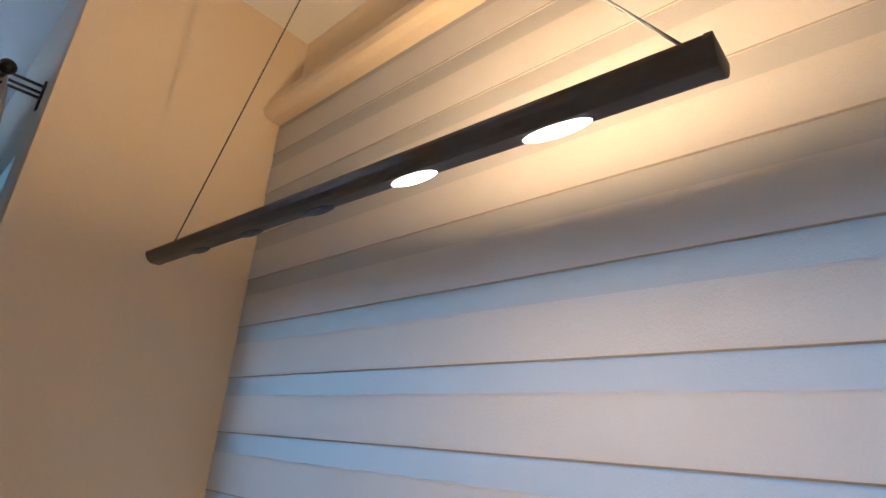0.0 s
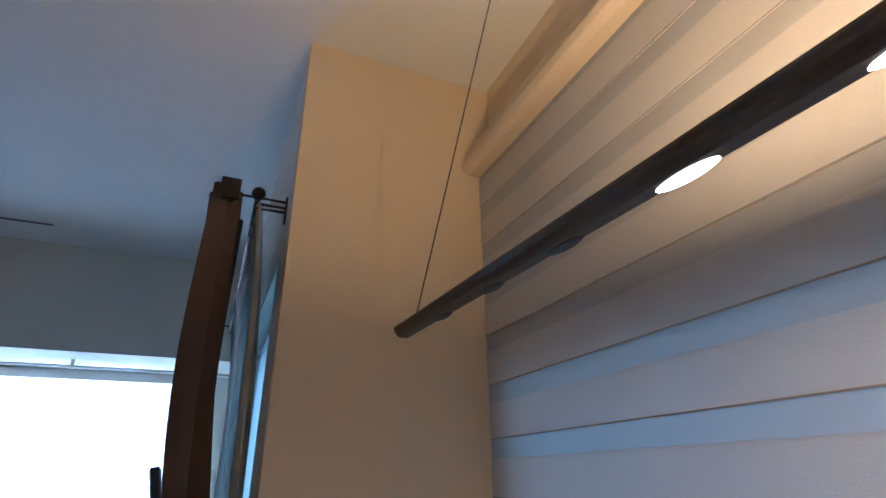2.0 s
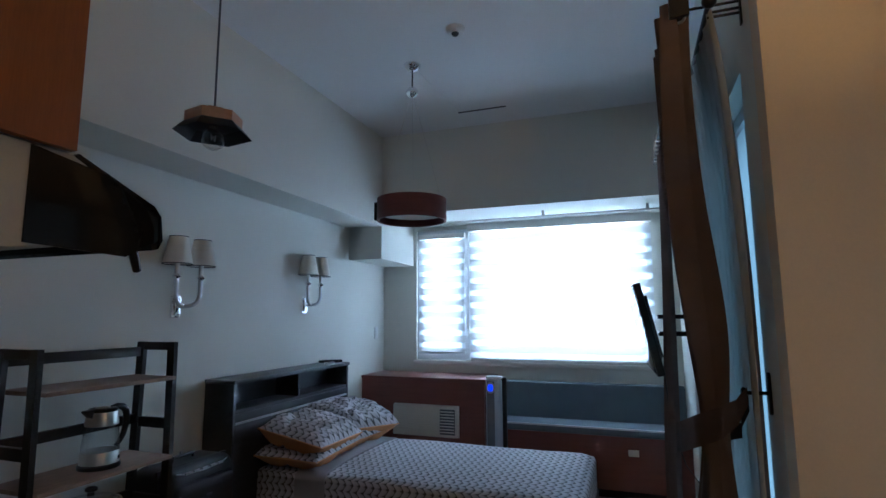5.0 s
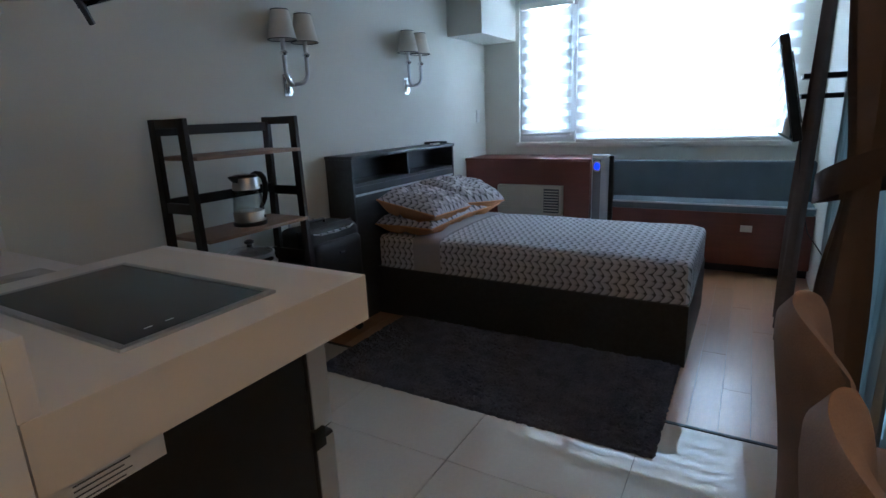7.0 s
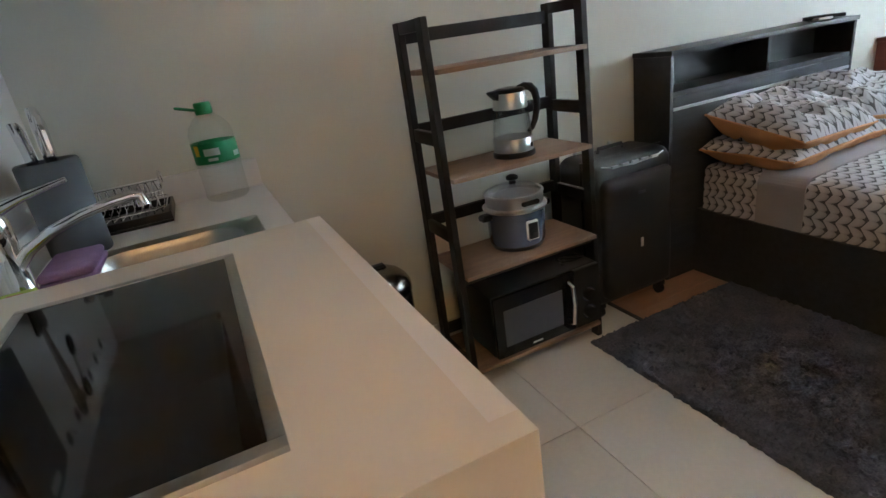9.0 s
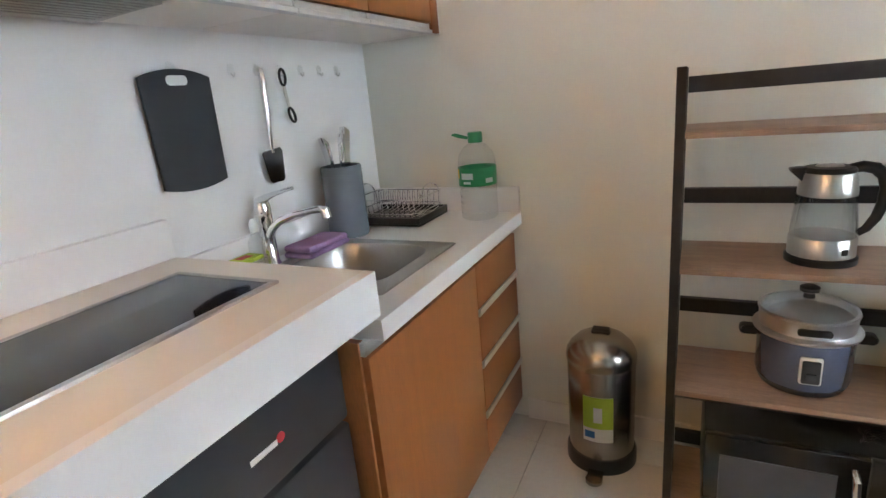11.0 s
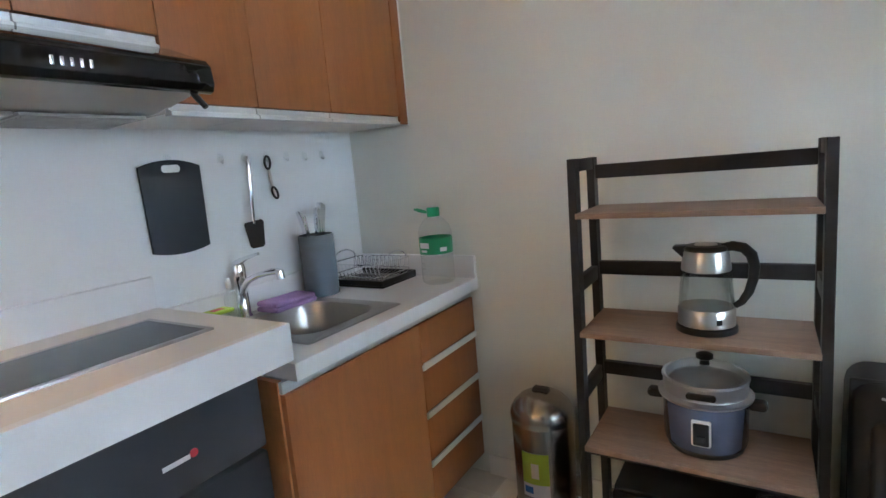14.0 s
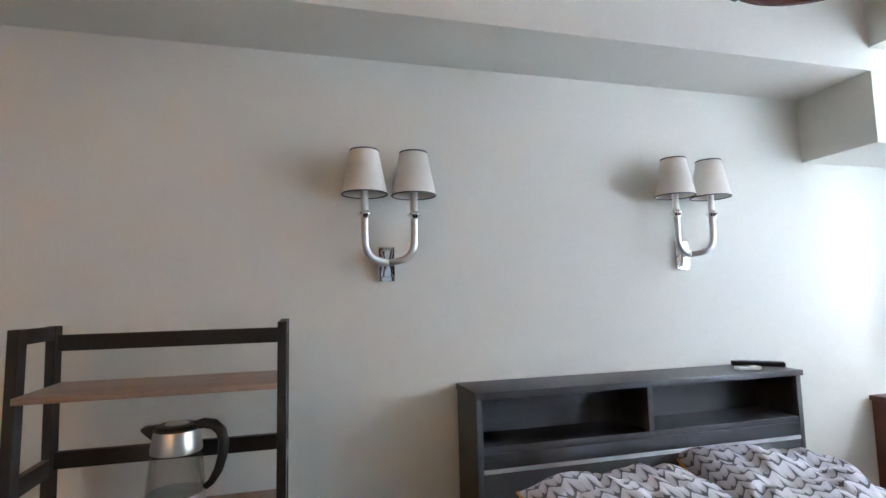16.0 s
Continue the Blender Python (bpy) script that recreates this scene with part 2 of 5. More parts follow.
wall("wall_south", (XN + 0.10, DX0, YS - 0.13, YS, 0, CEIL), (DX1, XE + 0.2, YS - 0.13, YS, 0, CEIL), (DX0, DX1, YS - 0.13, YS, DZ1, CEIL), label="pale grey-green painted wall with a balcony door opening")
WY0, WY1, WZ0, WZ1 = -2.62, -0.372, 1.030, 2.335
wall("wall_east", (XE, XE + 0.2, YS, WY0, 0, CEIL), (XE, XE + 0.2, WY1, 0, 0, CEIL), (XE, XE + 0.2, WY0, WY1, 0, WZ0), (XE, XE + 0.2, WY0, WY1, WZ1, CEIL), label="pale grey-green window wall")
wall("beam_north", (0.40, XE, -0.333, 0, 2.275, CEIL), material=M_WALL, label="painted beam along the wall under the ceiling")
wall("beam_window", (4.04, XE, YS, -0.333, 2.372, CEIL), label="painted bulkhead above the window")
wall("duct_box", (4.04, XE, -0.333, 0, 1.978, 2.2745), label="painted boxed duct in the window corner")
wall("bulkhead_kitchen", (0, 0.40, YK, 0, 2.27, CEIL), material=M_KWALL, label="white bulkhead above the kitchen cabinets")
solid("ceiling", box(XH - 0.12, XE + 0.2, YB - 0.15, 0.15, CEIL, CEIL + 0.12), M_CEIL, "white painted ceiling", "ceiling", "structure", smooth=False)
solid("floor", box(XH - 0.12, XE + 0.2, YB - 0.15, 0.15, -0.12, -0.006), M_GROUT, "tiled and wooden floor", "floor", "structure", smooth=False)

# ---- patterned and special materials ----


def zigzag_cloth(name, light, dark, period=0.062, turn=0.105):
    m = mat(name, light, 0.85, vary=0.05, scale=10, fine=300, bump=0.3)
    nt = m.node_tree
    b = nt.nodes["Principled BSDF"]

    def math_node(op, a, c=None):
        n = nt.nodes.new("ShaderNodeMath")
        n.operation = op
        for i, v in enumerate((a, c)):
            if v is None:
                continue
            if isinstance(v, (int, float)):
                n.inputs[i].default_value = v
            else:
                nt.links.new(v, n.inputs[i])
        return n.outputs[0]
    tc, sp = nt.nodes.new("ShaderNodeTexCoord"), nt.nodes.new("ShaderNodeSeparateXYZ")
    nt.links.new(tc.outputs["Object"], sp.inputs[0])
    u = math_node('ADD', sp.outputs[0], sp.outputs[2])
    tri = math_node('PINGPONG', math_node('DIVIDE', u, turn), 0.5)
    s = math_node('FRACT', math_node('ADD', math_node('DIVIDE', sp.outputs[1], period), math_node('MULTIPLY', tri, 1.1)))
    corner = math_node('POWER', math_node('MULTIPLY', math_node('ABSOLUTE', math_node('SUBTRACT', tri, 0.25)), 4.0), 3.0)
    gap = math_node('ADD', 0.11, math_node('MULTIPLY', corner, 0.44))
    fade = math_node('DIVIDE', math_node('SUBTRACT', s, gap), 0.45)
    soft_edge = math_node('MULTIPLY', math_node('SUBTRACT', 1.0, math_node('MINIMUM', math_node('MAXIMUM', fade, 0.0), 1.0)), 0.38)
    mask = math_node('MAXIMUM', math_node('LESS_THAN', s, gap), soft_edge)
    old = b.inputs["Base Color"].links[0].from_socket
    mx = nt.nodes.new("ShaderNodeMix")
    mx.data_type = 'RGBA'
    nt.links.new(mask, mx.inputs["Factor"])
    nt.links.new(old, mx.inputs["A"])
    mx.inputs["B"].default_value = (*dark, 1)
    nt.links.new(mx.outputs["Result"], b.inputs["Base Color"])
    return m


def random_tint(m, amount):
    """Vary a material from piece to piece."""
    nt = m.node_tree
    b = nt.nodes["Principled BSDF"]
    old = b.inputs["Base Color"].links[0].from_socket
    info, hsv, rng = nt.nodes.new("ShaderNodeObjectInfo"), nt.nodes.new("ShaderNodeHueSaturation"), nt.nodes.new("ShaderNodeMapRange")
    rng.inputs["To Min"].default_value, rng.inputs["To Max"].default_value = 1 - amount, 1 + amount
    nt.links.new(info.outputs["Random"], rng.inputs[0])
    nt.links.new(rng.outputs[0], hsv.inputs["Value"])
    nt.links.new(old, hsv.inputs["Color"])
    nt.links.new(hsv.outputs[0], b.inputs["Base Color"])


random_tint(M_TILE, 0.04)
random_tint(M_PLANK, 0.10)
M_ZIG = zigzag_cloth("zigzag_sheet", (0.56, 0.55, 0.59), (0.100, 0.096, 0.106), 0.044, 0.072)
M_BAND = mat("grey_band_cloth", (0.38, 0.36, 0.39), 0.85, vary=0.1, scale=9, fine=300, bump=0.3)
M_TAN = mat("tan_cloth", (0.55, 0.27, 0.12), 0.85, vary=0.1, scale=9, fine=300, bump=0.3)
M_BLIND = cloth("blind_opaque_band", (0.70, 0.71, 0.72), 0.31)
M_BLINDSHEER = cloth("blind_sheer_band", (0.80, 0.84, 0.88), 0.66)
M_NBLIND = cloth("nook_blind_band", (0.68, 0.67, 0.69), 0.26)
M_NSHEER = cloth("nook_blind_sheer_band", (0.58, 0.58, 0.61), 0.36, glow=(0.52, 0.58, 0.63))
# darker colour that paints the shadow line where the blind layers overlap
M_SHADELINE = mat("blind_shade_line", (0.40, 0.36, 0.34), 0.85, vary=0.1, scale=20, fine=200)
M_GLASS = thin_glass("clear_glass", (0.96, 0.975, 0.975), 0.14)
M_PET = thin_glass("clear_plastic", (0.982, 0.992, 0.990), 0.11, 0.05)
M_FROST = cloth("frosted_glass", (0.60, 0.72, 0.76), 0.8, rough=0.25)
M_GREEN = mat("green_plastic", (0.008, 0.24, 0.09), 0.35, vary=0.1)
M_LIME = mat("lime_print", (0.45, 0.60, 0.06), 0.5, vary=0.05)
M_PAPER = mat("white_print", (0.78, 0.78, 0.76), 0.55, vary=0.03)
M_INK = mat("dark_print", (0.03, 0.03, 0.035), 0.6, vary=0.1)
M_RED = mat("red_print", (0.55, 0.03, 0.04), 0.4, vary=0.1)
M_BLUE = mat("blue_print", (0.03, 0.16, 0.45), 0.4, vary=0.1)
M_PURPLE = mat("purple_towel", (0.32, 0.21, 0.39), 0.95, vary=0.18, scale=20, fine=300, bump=0.8)
M_LAMPWOOD = mat("lamp_wood", (0.36, 0.20, 0.12), 0.55, vary=0.2, scale=8, fine=70, stretch=(1, 8, 8))
M_DRUM = mat("drum_veneer", (0.13, 0.035, 0.030), 0.45, vary=0.2, scale=6, fine=70, stretch=(1, 1, 10))
M_SILVERBLUE = mat("cooker_enamel", (0.15, 0.185, 0.29), 0.22, metal=0.5, vary=0.06, coat=0.4)
M_FRIDGE = mat("fridge_door_paint", (0.050, 0.053, 0.062), 0.30, metal=0.3, vary=0.06, scale=10, fine=300)
M_LIT = mat("lit_diffuser", (1.0, 0.82, 0.60), 0.5, vary=0.0, emit=26.0)
M_BULB = thin_glass("bulb_glass", (0.95, 0.95, 0.93), 0.2)
M_BLUELED = mat("blue_display", (0.02, 0.05, 1.0), 0.4, vary=0.0, emit=2.0)
M_SCREEN = mat("tv_screen", (0.012, 0.012, 0.014), 0.06, vary=0.05, coat=0.8)
M_AC = mat("ac_plastic", (0.60, 0.58, 0.52), 0.5, vary=0.04, bump=0.05)
M_HOOD = mat("hood_paint", (0.42, 0.42, 0.41), 0.4, vary=0.05, scale=8, fine=200)
M_BARPAINT = mat("lamp_bar_paint", (0.105, 0.088, 0.078), 0.5, vary=0.15, scale=10, fine=200, stretch=(0.1, 1, 1), bump=0.05)
M_SHELFFRAME = mat("shelf_frame_paint", (0.014, 0.012, 0.012), 0.5, vary=0.3, scale=8, fine=80, bump=0.04)
M_SATIN = mat("satin_aluminium", (0.62, 0.62, 0.64), 0.30, metal=0.9, vary=0.04, scale=12, fine=160, stretch=(1, 1, 0.1))
M_BINSTEEL = mat("polished_bin_steel", (0.36, 0.335, 0.30), 0.26, metal=1, vary=0.06, scale=8, fine=160, stretch=(1, 1, 0.05))
M_SINKSTEEL = mat("sink_steel", (0.44, 0.43, 0.41), 0.30, metal=1, vary=0.07, scale=10, fine=160, bump=0.03)
M_CASE = mat("suitcase_fabric", (0.029, 0.030, 0.034), 0.55, vary=0.2, scale=14, fine=380, bump=0.15)
M_FANGREY = mat("fan_grey", (0.42, 0.46, 0.52), 0.4, vary=0.04, scale=10, fine=200)
M_FANFRONT = mat("fan_front", (0.15, 0.16, 0.18), 0.45, vary=0.08, scale=10, fine=200)
M_BOARD = mat("board_plastic", (0.017, 0.020, 0.026), 0.6, vary=0.12, scale=25, fine=300, bump=0.08)
M_BLOCK = mat("slate_plastic", (0.080, 0.094, 0.115), 0.5, vary=0.08, scale=25, fine=300, bump=0.05)
M_FILTER = mat("filter_mesh", (0.40, 0.40, 0.39), 0.45, metal=0.3, vary=0.15, scale=30, fine=400, bump=0.3)
# white of the sink counter; on the hob apron it paints in daylight
M_STONE = mat("white_counter_and_daylit_front", (0.80, 0.79, 0.79), 0.30, vary=0.02, scale=8, fine=300)

# ---- windows, doors and trim ----


def strips(parent, axis, fixed, a0, a1, z0, z1, period, share, opaque, sheer, phase=0.0, thick=0.0015, shade_line=None):
    """A zebra blind: opaque and sheer bands one below the other, across a0..a1 along the axis."""
    z = z1 - phase
    while z > z0 + 0.004:
        for name, h, material, off in (("opaque_band", period * share, opaque, 0.0), ("sheer_band", period * (1 - share), sheer, -0.002)):
            top, low = min(z, z1), max(z - h, z0)
            if top - low > 0.003:
                f = fixed + off
                q = (a0, a1, f - thick, f + thick, low, top) if axis == 'x' else (f - thick, f + thick, a0, a1, low, top)
                band = part(name, box(*q), material, parent, smooth=False)
                # added dark strip under each opaque band: overlap shadow put in as colour
                if shade_line and material is opaque and z - h > z0:
                    part("shade_line", box(a0, a1, f + thick + 0.0002, f + thick + 0.0012, low, low + 0.0032), shade_line, band, "thin dark strip painted as the shade between overlapping layers", smooth=False)
            z -= h


# bedroom window
win = thing("window_1", "wide aluminium window with two white zebra blinds", "window", XE + 0.08, 0, 0, kind="structure")
YM = -0.930


def frame_rect(y0, y1, z0, z1, w, d, xc):
    bm = bmesh.new()
    box(xc - d, xc + d, y0, y1, z0, z0 + w, 0.003, bm=bm)
    box(xc - d, xc + d, y0, y1, z1 - w, z1, 0.003, bm=bm)
    box(xc - d, xc + d, y0, y0 + w, z0 + w, z1 - w, 0.003, bm=bm)
    box(xc - d, xc + d, y1 - w, y1, z0 + w, z1 - w, 0.003, bm=bm)
    return bm


part("window_frame", frame_rect(WY0 + 0.002, YM, WZ0 + 0.002, WZ1 - 0.002, 0.075, 0.03, -0.02), M_WHITE, win)
part("casement_frame", frame_rect(YM + 0.002, WY1 - 0.002, WZ0 + 0.002, WZ1 - 0.002, 0.095, 0.035, -0.03), M_ALU, win)
for y0, y1 in ((WY0 + 0.077, YM - 0.075), (YM + 0.097, WY1 - 0.097)):
    ob = part("pane", box(-0.004, 0.004, y0, y1, WZ0 + 0.09, WZ1 - 0.09), M_GLASS, win, smooth=False)
    ob.visible_shadow = False
part("window_sill", box(-0.10, -0.045, WY0 - 0.03, WY1 + 0.03, WZ0 - 0.045, WZ0 - 0.005, 0.006), M_WHITE, win)
bl = thing("zebra_blind", "white zebra roller blind glowing with daylight", "blind", XE - 0.02, 0, 0, group="window blinds")
part("cassette", box(-0.045, 0.035, WY0 - 0.02, YM - 0.004, WZ1 - 0.045, WZ1 + 0.035, 0.012), M_WHITE, bl)
strips(bl, 'y', 0.0, WY0 - 0.01, YM - 0.015, WZ0 + 0.02, WZ1 - 0.045, 0.120, 0.58, M_BLIND, M_BLINDSHEER, 0.03)
part("bottom_rail", box(-0.012, 0.012, WY0 - 0.01, YM - 0.015, WZ0 - 0.003, WZ0 + 0.02, 0.005), M_WHITE, bl)
bl = thing("zebra_blind", "narrow white zebra roller blind in the side casement", "blind", XE - 0.02, 0, 0, group="window blinds")
part("cassette", box(-0.03, 0.03, YM + 0.03, WY1 - 0.03, WZ1 - 0.10, WZ1 - 0.045, 0.01), M_WHITE, bl)
strips(bl, 'y', 0.0, YM + 0.035, WY1 - 0.035, WZ0 + 0.085, WZ1 - 0.10, 0.118, 0.58, M_BLIND, M_BLINDSHEER, 0.02)
part("bottom_rail", box(-0.012, 0.012, YM + 0.035, WY1 - 0.035, WZ0 + 0.06, WZ0 + 0.085, 0.005), M_ALU, bl)
rod = thing("window_curtain_rod", "thin steel curtain rod under the window bulkhead", "curtain rod", 4.32, 0, 2.322)
part("rod", tube([(0, -2.80, 0), (0, -0.40, 0)], 0.008), M_STEEL, rod)
for y in (-2.6, -1.75, -0.85, -0.60):
    part("bracket", join(box(-0.006, 0.006, y - 0.012, y + 0.012, -0.01, 0.05, 0.002), box(-0.014, 0.014, y - 0.008, y + 0.008, -0.014, 0.006, 0.003)), M_STEEL, rod)

# balcony door behind the curtains
door = thing("door_1", "sliding balcony door with frosted blue-lit glass", "door", 0, YS - 0.085, 0, kind="structure")
for x0, x1 in ((DX0 + 0.003, 2.42), (2.42, DX1 - 0.003)):
    bm = bmesh.new()
    for q in ((x0, x0 + 0.05, -0.02, 0.02, 0.01, DZ1 - 0.004), (x1 - 0.05, x1, -0.02, 0.02, 0.01, DZ1 - 0.004), (x0 + 0.05, x1 - 0.05, -0.02, 0.02, 0.01, 0.07), (x0 + 0.05, x1 - 0.05, -0.02, 0.02, DZ1 - 0.06, DZ1 - 0.004)):
        box(*q, 0.003, bm=bm)
    fr = part("door_leaf", bm, M_ALU, door)
    part("pane", box(x0 + 0.05, x1 - 0.05, -0.004, 0.004, 0.07, DZ1 - 0.06), M_FROST, fr, smooth=False)

# hall doors


def timber_door(name, m, w, h, label):
    d = thing(name, label, "door", kind="structure")
    d.matrix_world = m
    bm = bmesh.new()
    box(-w / 2 - 0.07, -w / 2, -0.075, 0.02, 0, h, 0.004, bm=bm)
    box(w / 2, w / 2 + 0.07, -0.075, 0.02, 0, h, 0.004, bm=bm)
    box(-w / 2 - 0.07, w / 2 + 0.07, -0.075, 0.02, h, h + 0.07, 0.004, bm=bm)
    part("door_frame", bm, M_DOORWOOD, d)
    bm = box(-w / 2 + 0.003, w / 2 - 0.003, -0.045, -0.005, 0.01, h - 0.003, 0.003)
    for z0, z1 in ((0.12, 0.9), (1.02, h - 0.14)):
        box(-w / 2 + 0.12, w / 2 - 0.12, -0.052, -0.04, z0, z1, 0.006, bm=bm)
    leaf = part("leaf", bm, M_DOORWOOD, d)
    part("handle", join(tube([(w / 2 - 0.07, -0.05, 1.0), (w / 2 - 0.07, -0.10, 1.0), (w / 2 - 0.18, -0.10, 1.0)], 0.009), lathe([(0.025, 0), (0.025, 0.01)], 20, m=pose(w / 2 - 0.07, -0.045, 1.0, 90))), M_STEEL, leaf)


timber_door("door_2", pose(-1.90, YK, 0), 0.70, 2.10, "red-brown timber door in the hall wall")
timber_door("door_3", pose(XH, -2.35, 0, 0, 0, 90), 0.82, 2.10, "red-brown timber entrance door at the hall end")
sw = thing("light_switch", "white light switch plate on the cream wall", "light switch", -0.10, YK - 0.001, 1.255)
part("plate", box(-0.035, 0.035, -0.008, 0, -0.06, 0.06, 0.003), M_PAPER, sw)
part("rocker", box(-0.016, 0.016, -0.014, -0.008, -0.03, 0.03, 0.002), M_PAPER, sw)
sw = thing("door_sensor", "small metal door closer fixed high on the hall wall", "door closer", -2.0, YK - 0.001, 2.52)
part("plate", box(-0.03, 0.03, -0.012, 0, -0.03, 0.03, 0.004), M_STEEL, sw)
part("arm", tube([(0, -0.01, 0), (0, -0.12, 0.02)], 0.008), M_STEEL, sw)
sw = thing("wall_switch", "white switch plate beside the window corner", "light switch", 4.60, -0.001, 1.30)
part("plate", box(-0.035, 0.035, -0.008, 0, -0.06, 0.06, 0.003), M_PAPER, sw)
part("rocker", box(-0.014, 0.014, -0.012, -0.008, -0.03, 0.03, 0.002), M_PAPER, sw)

# ---- dining nook ----
nb = thing("nook_blind", "wide zebra roller blind of pale and blue-grey bands", "blind", 0, YB, 0)
bm = prism([(0.0, 2.667), (0.10, 2.667), (0.125, 2.680), (0.135, 2.705), (0.122, 2.722), (0.122, 2.738), (0.110, 2.772), (0.0, 2.772)], -2.2, XN - 0.004, 'x', 0.003)
part("cassette", bm, M_NOOK, nb, "cream blind cassette with a groove")
strips(nb, 'x', 0.055, -2.2, XN - 0.003, 0.95, 2.667, 0.168, 0.66, M_NBLIND, M_NSHEER, -0.144, 0.0016, M_SHADELINE)
part("roller", tube([(-2.2, 0.065, 2.70), (XN - 0.01, 0.065, 2.70)], 0.02), M_NBLIND, nb)

LAMP = (1.0, 0.58, 0.225)
LX, LY, LZ, TILT = 0.550, -3.124, 1.917, -2.1
bar = thing("pendant_bar_lamp", "slim black linear pendant lamp with round spots", "pendant lamp")
bar.matrix_world = pose(LX, LY, LZ, 0, TILT, 0)
half = 0.667
prof = [(-0.0265, 0.008), (0.0265, 0.008), (0.027, 0.002), (0.024, -0.007), (0.018, -0.014), (0.010, -0.0185), (-0.010, -0.0185), (-0.018, -0.014), (-0.024, -0.007), (-0.027, 0.002)]
body = part("body", prism(prof, -half, half, 'x', 0.0015), M_BARPAINT, bar)
for sx in (-1, 1):
    part("end_cap", prism([(a * 1.03, c * 1.03) for a, c in prof], sx * half - 0.004, sx * half + 0.004, 'x', 0.001), M_BARPAINT, bar)
for i in range(5):
    x = 0.055 + 0.229 * i - LX
    lit = i < 2
    part("spot", lathe([(0.0, -0.0205), (0.85, -0.0205), (1.0, -0.0185), (1.0, -0.010), (0.0, -0.010)], 32, m=pose(x, -0.006, 0) @ Matrix.Diagonal((0.044, 0.0125, 1, 1))), M_LIT if lit else M_GREY, bar, "lit warm spot" if lit else "unlit spot")
GX, GZ = 0.515, 2.65
hang = thing("lamp_suspension", "steel wire suspension of the linear lamp", "suspension", GX, LY, GZ)
for x in (1.135, -0.100):
    part("cable", tube([(x - GX, 0, LZ + 0.008 + (x - LX) * 0.035 - GZ), (0.09 if x > GX else -0.09, 0, 0)], 0.0020, 6), M_GREY, hang)
part("grip", box(-0.126, 0.128, -0.009, 0.009, -0.006, 0.010, 0.002), M_DARKWOOD, hang, "slim wooden grip bar")
part("drop_wire", tube([(0, 0, 0), (0, 0, CEIL - GZ - 0.02)], 0.0015, 6), M_STEEL, hang)
part("ceiling_cup", lathe([(0.0, -0.022), (0.018, -0.022), (0.026, -0.001)], 20, m=pose(0, 0, CEIL - GZ)), M_STEEL, hang)
for i in (0, 1):
    x = 0.055 + 0.229 * i
    z = LZ + (x - LX) * 0.035
    area("spot_down", pose(x, LY, z - 0.026), 0.05, 0.05, 1.8, LAMP, 'DISK')
    area("glow_up", pose(x, LY, z + 0.018, 180), 0.02, 0.02, 8.5, LAMP, 'DISK', 172)

table = thing("dining_table", "pale laminate dining table against the nook wall", "table", 0.79, -3.23, 0)
part("tabletop", box(-0.70, 0.70, -0.32, 0.27, 0.715, 0.75, 0.006), M_COUNTER, table)
part("apron", box(-0.62, 0.62, -0.25, 0.20, 0.64, 0.714, 0.004), M_COUNTER, table)
for x in (-0.62, 0.62):
    for y in (-0.25, 0.20):
        part("leg", box(x - 0.025, x + 0.025, y - 0.025, y + 0.025, 0, 0.714, 0.004), M_BLACKMETAL, table)


def suede_chair(x, y):
    c = thing("dining_chair", "brown suede dining chair with a padded curved back", "chair", x, y, 0, group="dining chairs")
    # padded back: a curved slab with rolled edges
    bm = bmesh.new()
    rows, cols, w = 14, 18, 0.46
    for side in (1, -1):
        grid = []
        for i in range(rows + 1):
            z = 0.40 + 0.50 * i / rows
            line = []
            for j in range(cols + 1):
                u = -1 + 2 * j / cols
                edge = max(0.0, 1 - abs(u) ** 5) ** 0.5 * max(0.0, 1 - (max(0, (i / rows - 0.5) * 2)) ** 6) ** 0.5
                top = 1 - 0.10 * abs(u) ** 3
                th = 0.042 * edge
                zz = 0.40 + (z - 0.40) * top
                yy = -0.075 * u * u + 0.06 * ((z - 0.4) / 0.5) ** 1.5 + side * th
                line.append(bm.verts.new((u * w / 2 * (0.93 + 0.07 * i / rows), yy, zz)))
            grid.append(line)
        for i in range(rows):
            for j in range(cols):
                bm.faces.new((grid[i][j], grid[i][j + 1], grid[i + 1][j + 1], grid[i + 1][j]))
    bmesh.ops.remove_doubles(bm, verts=bm.verts, dist=0.0008)
    back = part("backrest", bm, M_SUEDE, c)
    for z in (0.845,):
        pts = [(u * 0.205, -0.075 * u * u + 0.046 + 0.036, z - 0.03 * abs(u) ** 3) for u in [k / 8 - 1 for k in range(17)]]
        part("seam", tube(pts, 0.0022, 6), M_BROWNCLOTH, back)
    part("seat", prism(rounded(0.46, 0.44, 0.09), 0.40, 0.49, 'z', 0.025, m=pose(0, -0.21, 0)), M_SUEDE, c)
    for lx in (-0.19, 0.19):
        for ly in (-0.39, -0.03):
            part("leg", tube([(lx * 0.9, ly, 0.41), (lx * 1.05, ly + (0.03 if ly > -0.2 else -0.03), 0.0)], [0.014, 0.010]), M_BLACKMETAL, c)
    return c


chair = suede_chair(1.06, -2.538)
copy_thing(chair, pose(0.565, -2.555, 0, 0, 0, 3))

# ---- curtains ----
RY, RZ = -2.727, 2.497
FY = 0.092                    # front rod, in front of the rod of the sheer
rod = thing("curtain_rod", "black double curtain rod with ball finials", "curtain rod", 0, RY, RZ)
part("front_rod", tube([(1.665, FY, 0.005), (3.62, FY, 0.005)], 0.011), M_BLACKMETAL, rod)
part("back_rod", tube([(1.66, 0, 0), (3.62, 0, 0)], 0.009), M_BLACKMETAL, rod)
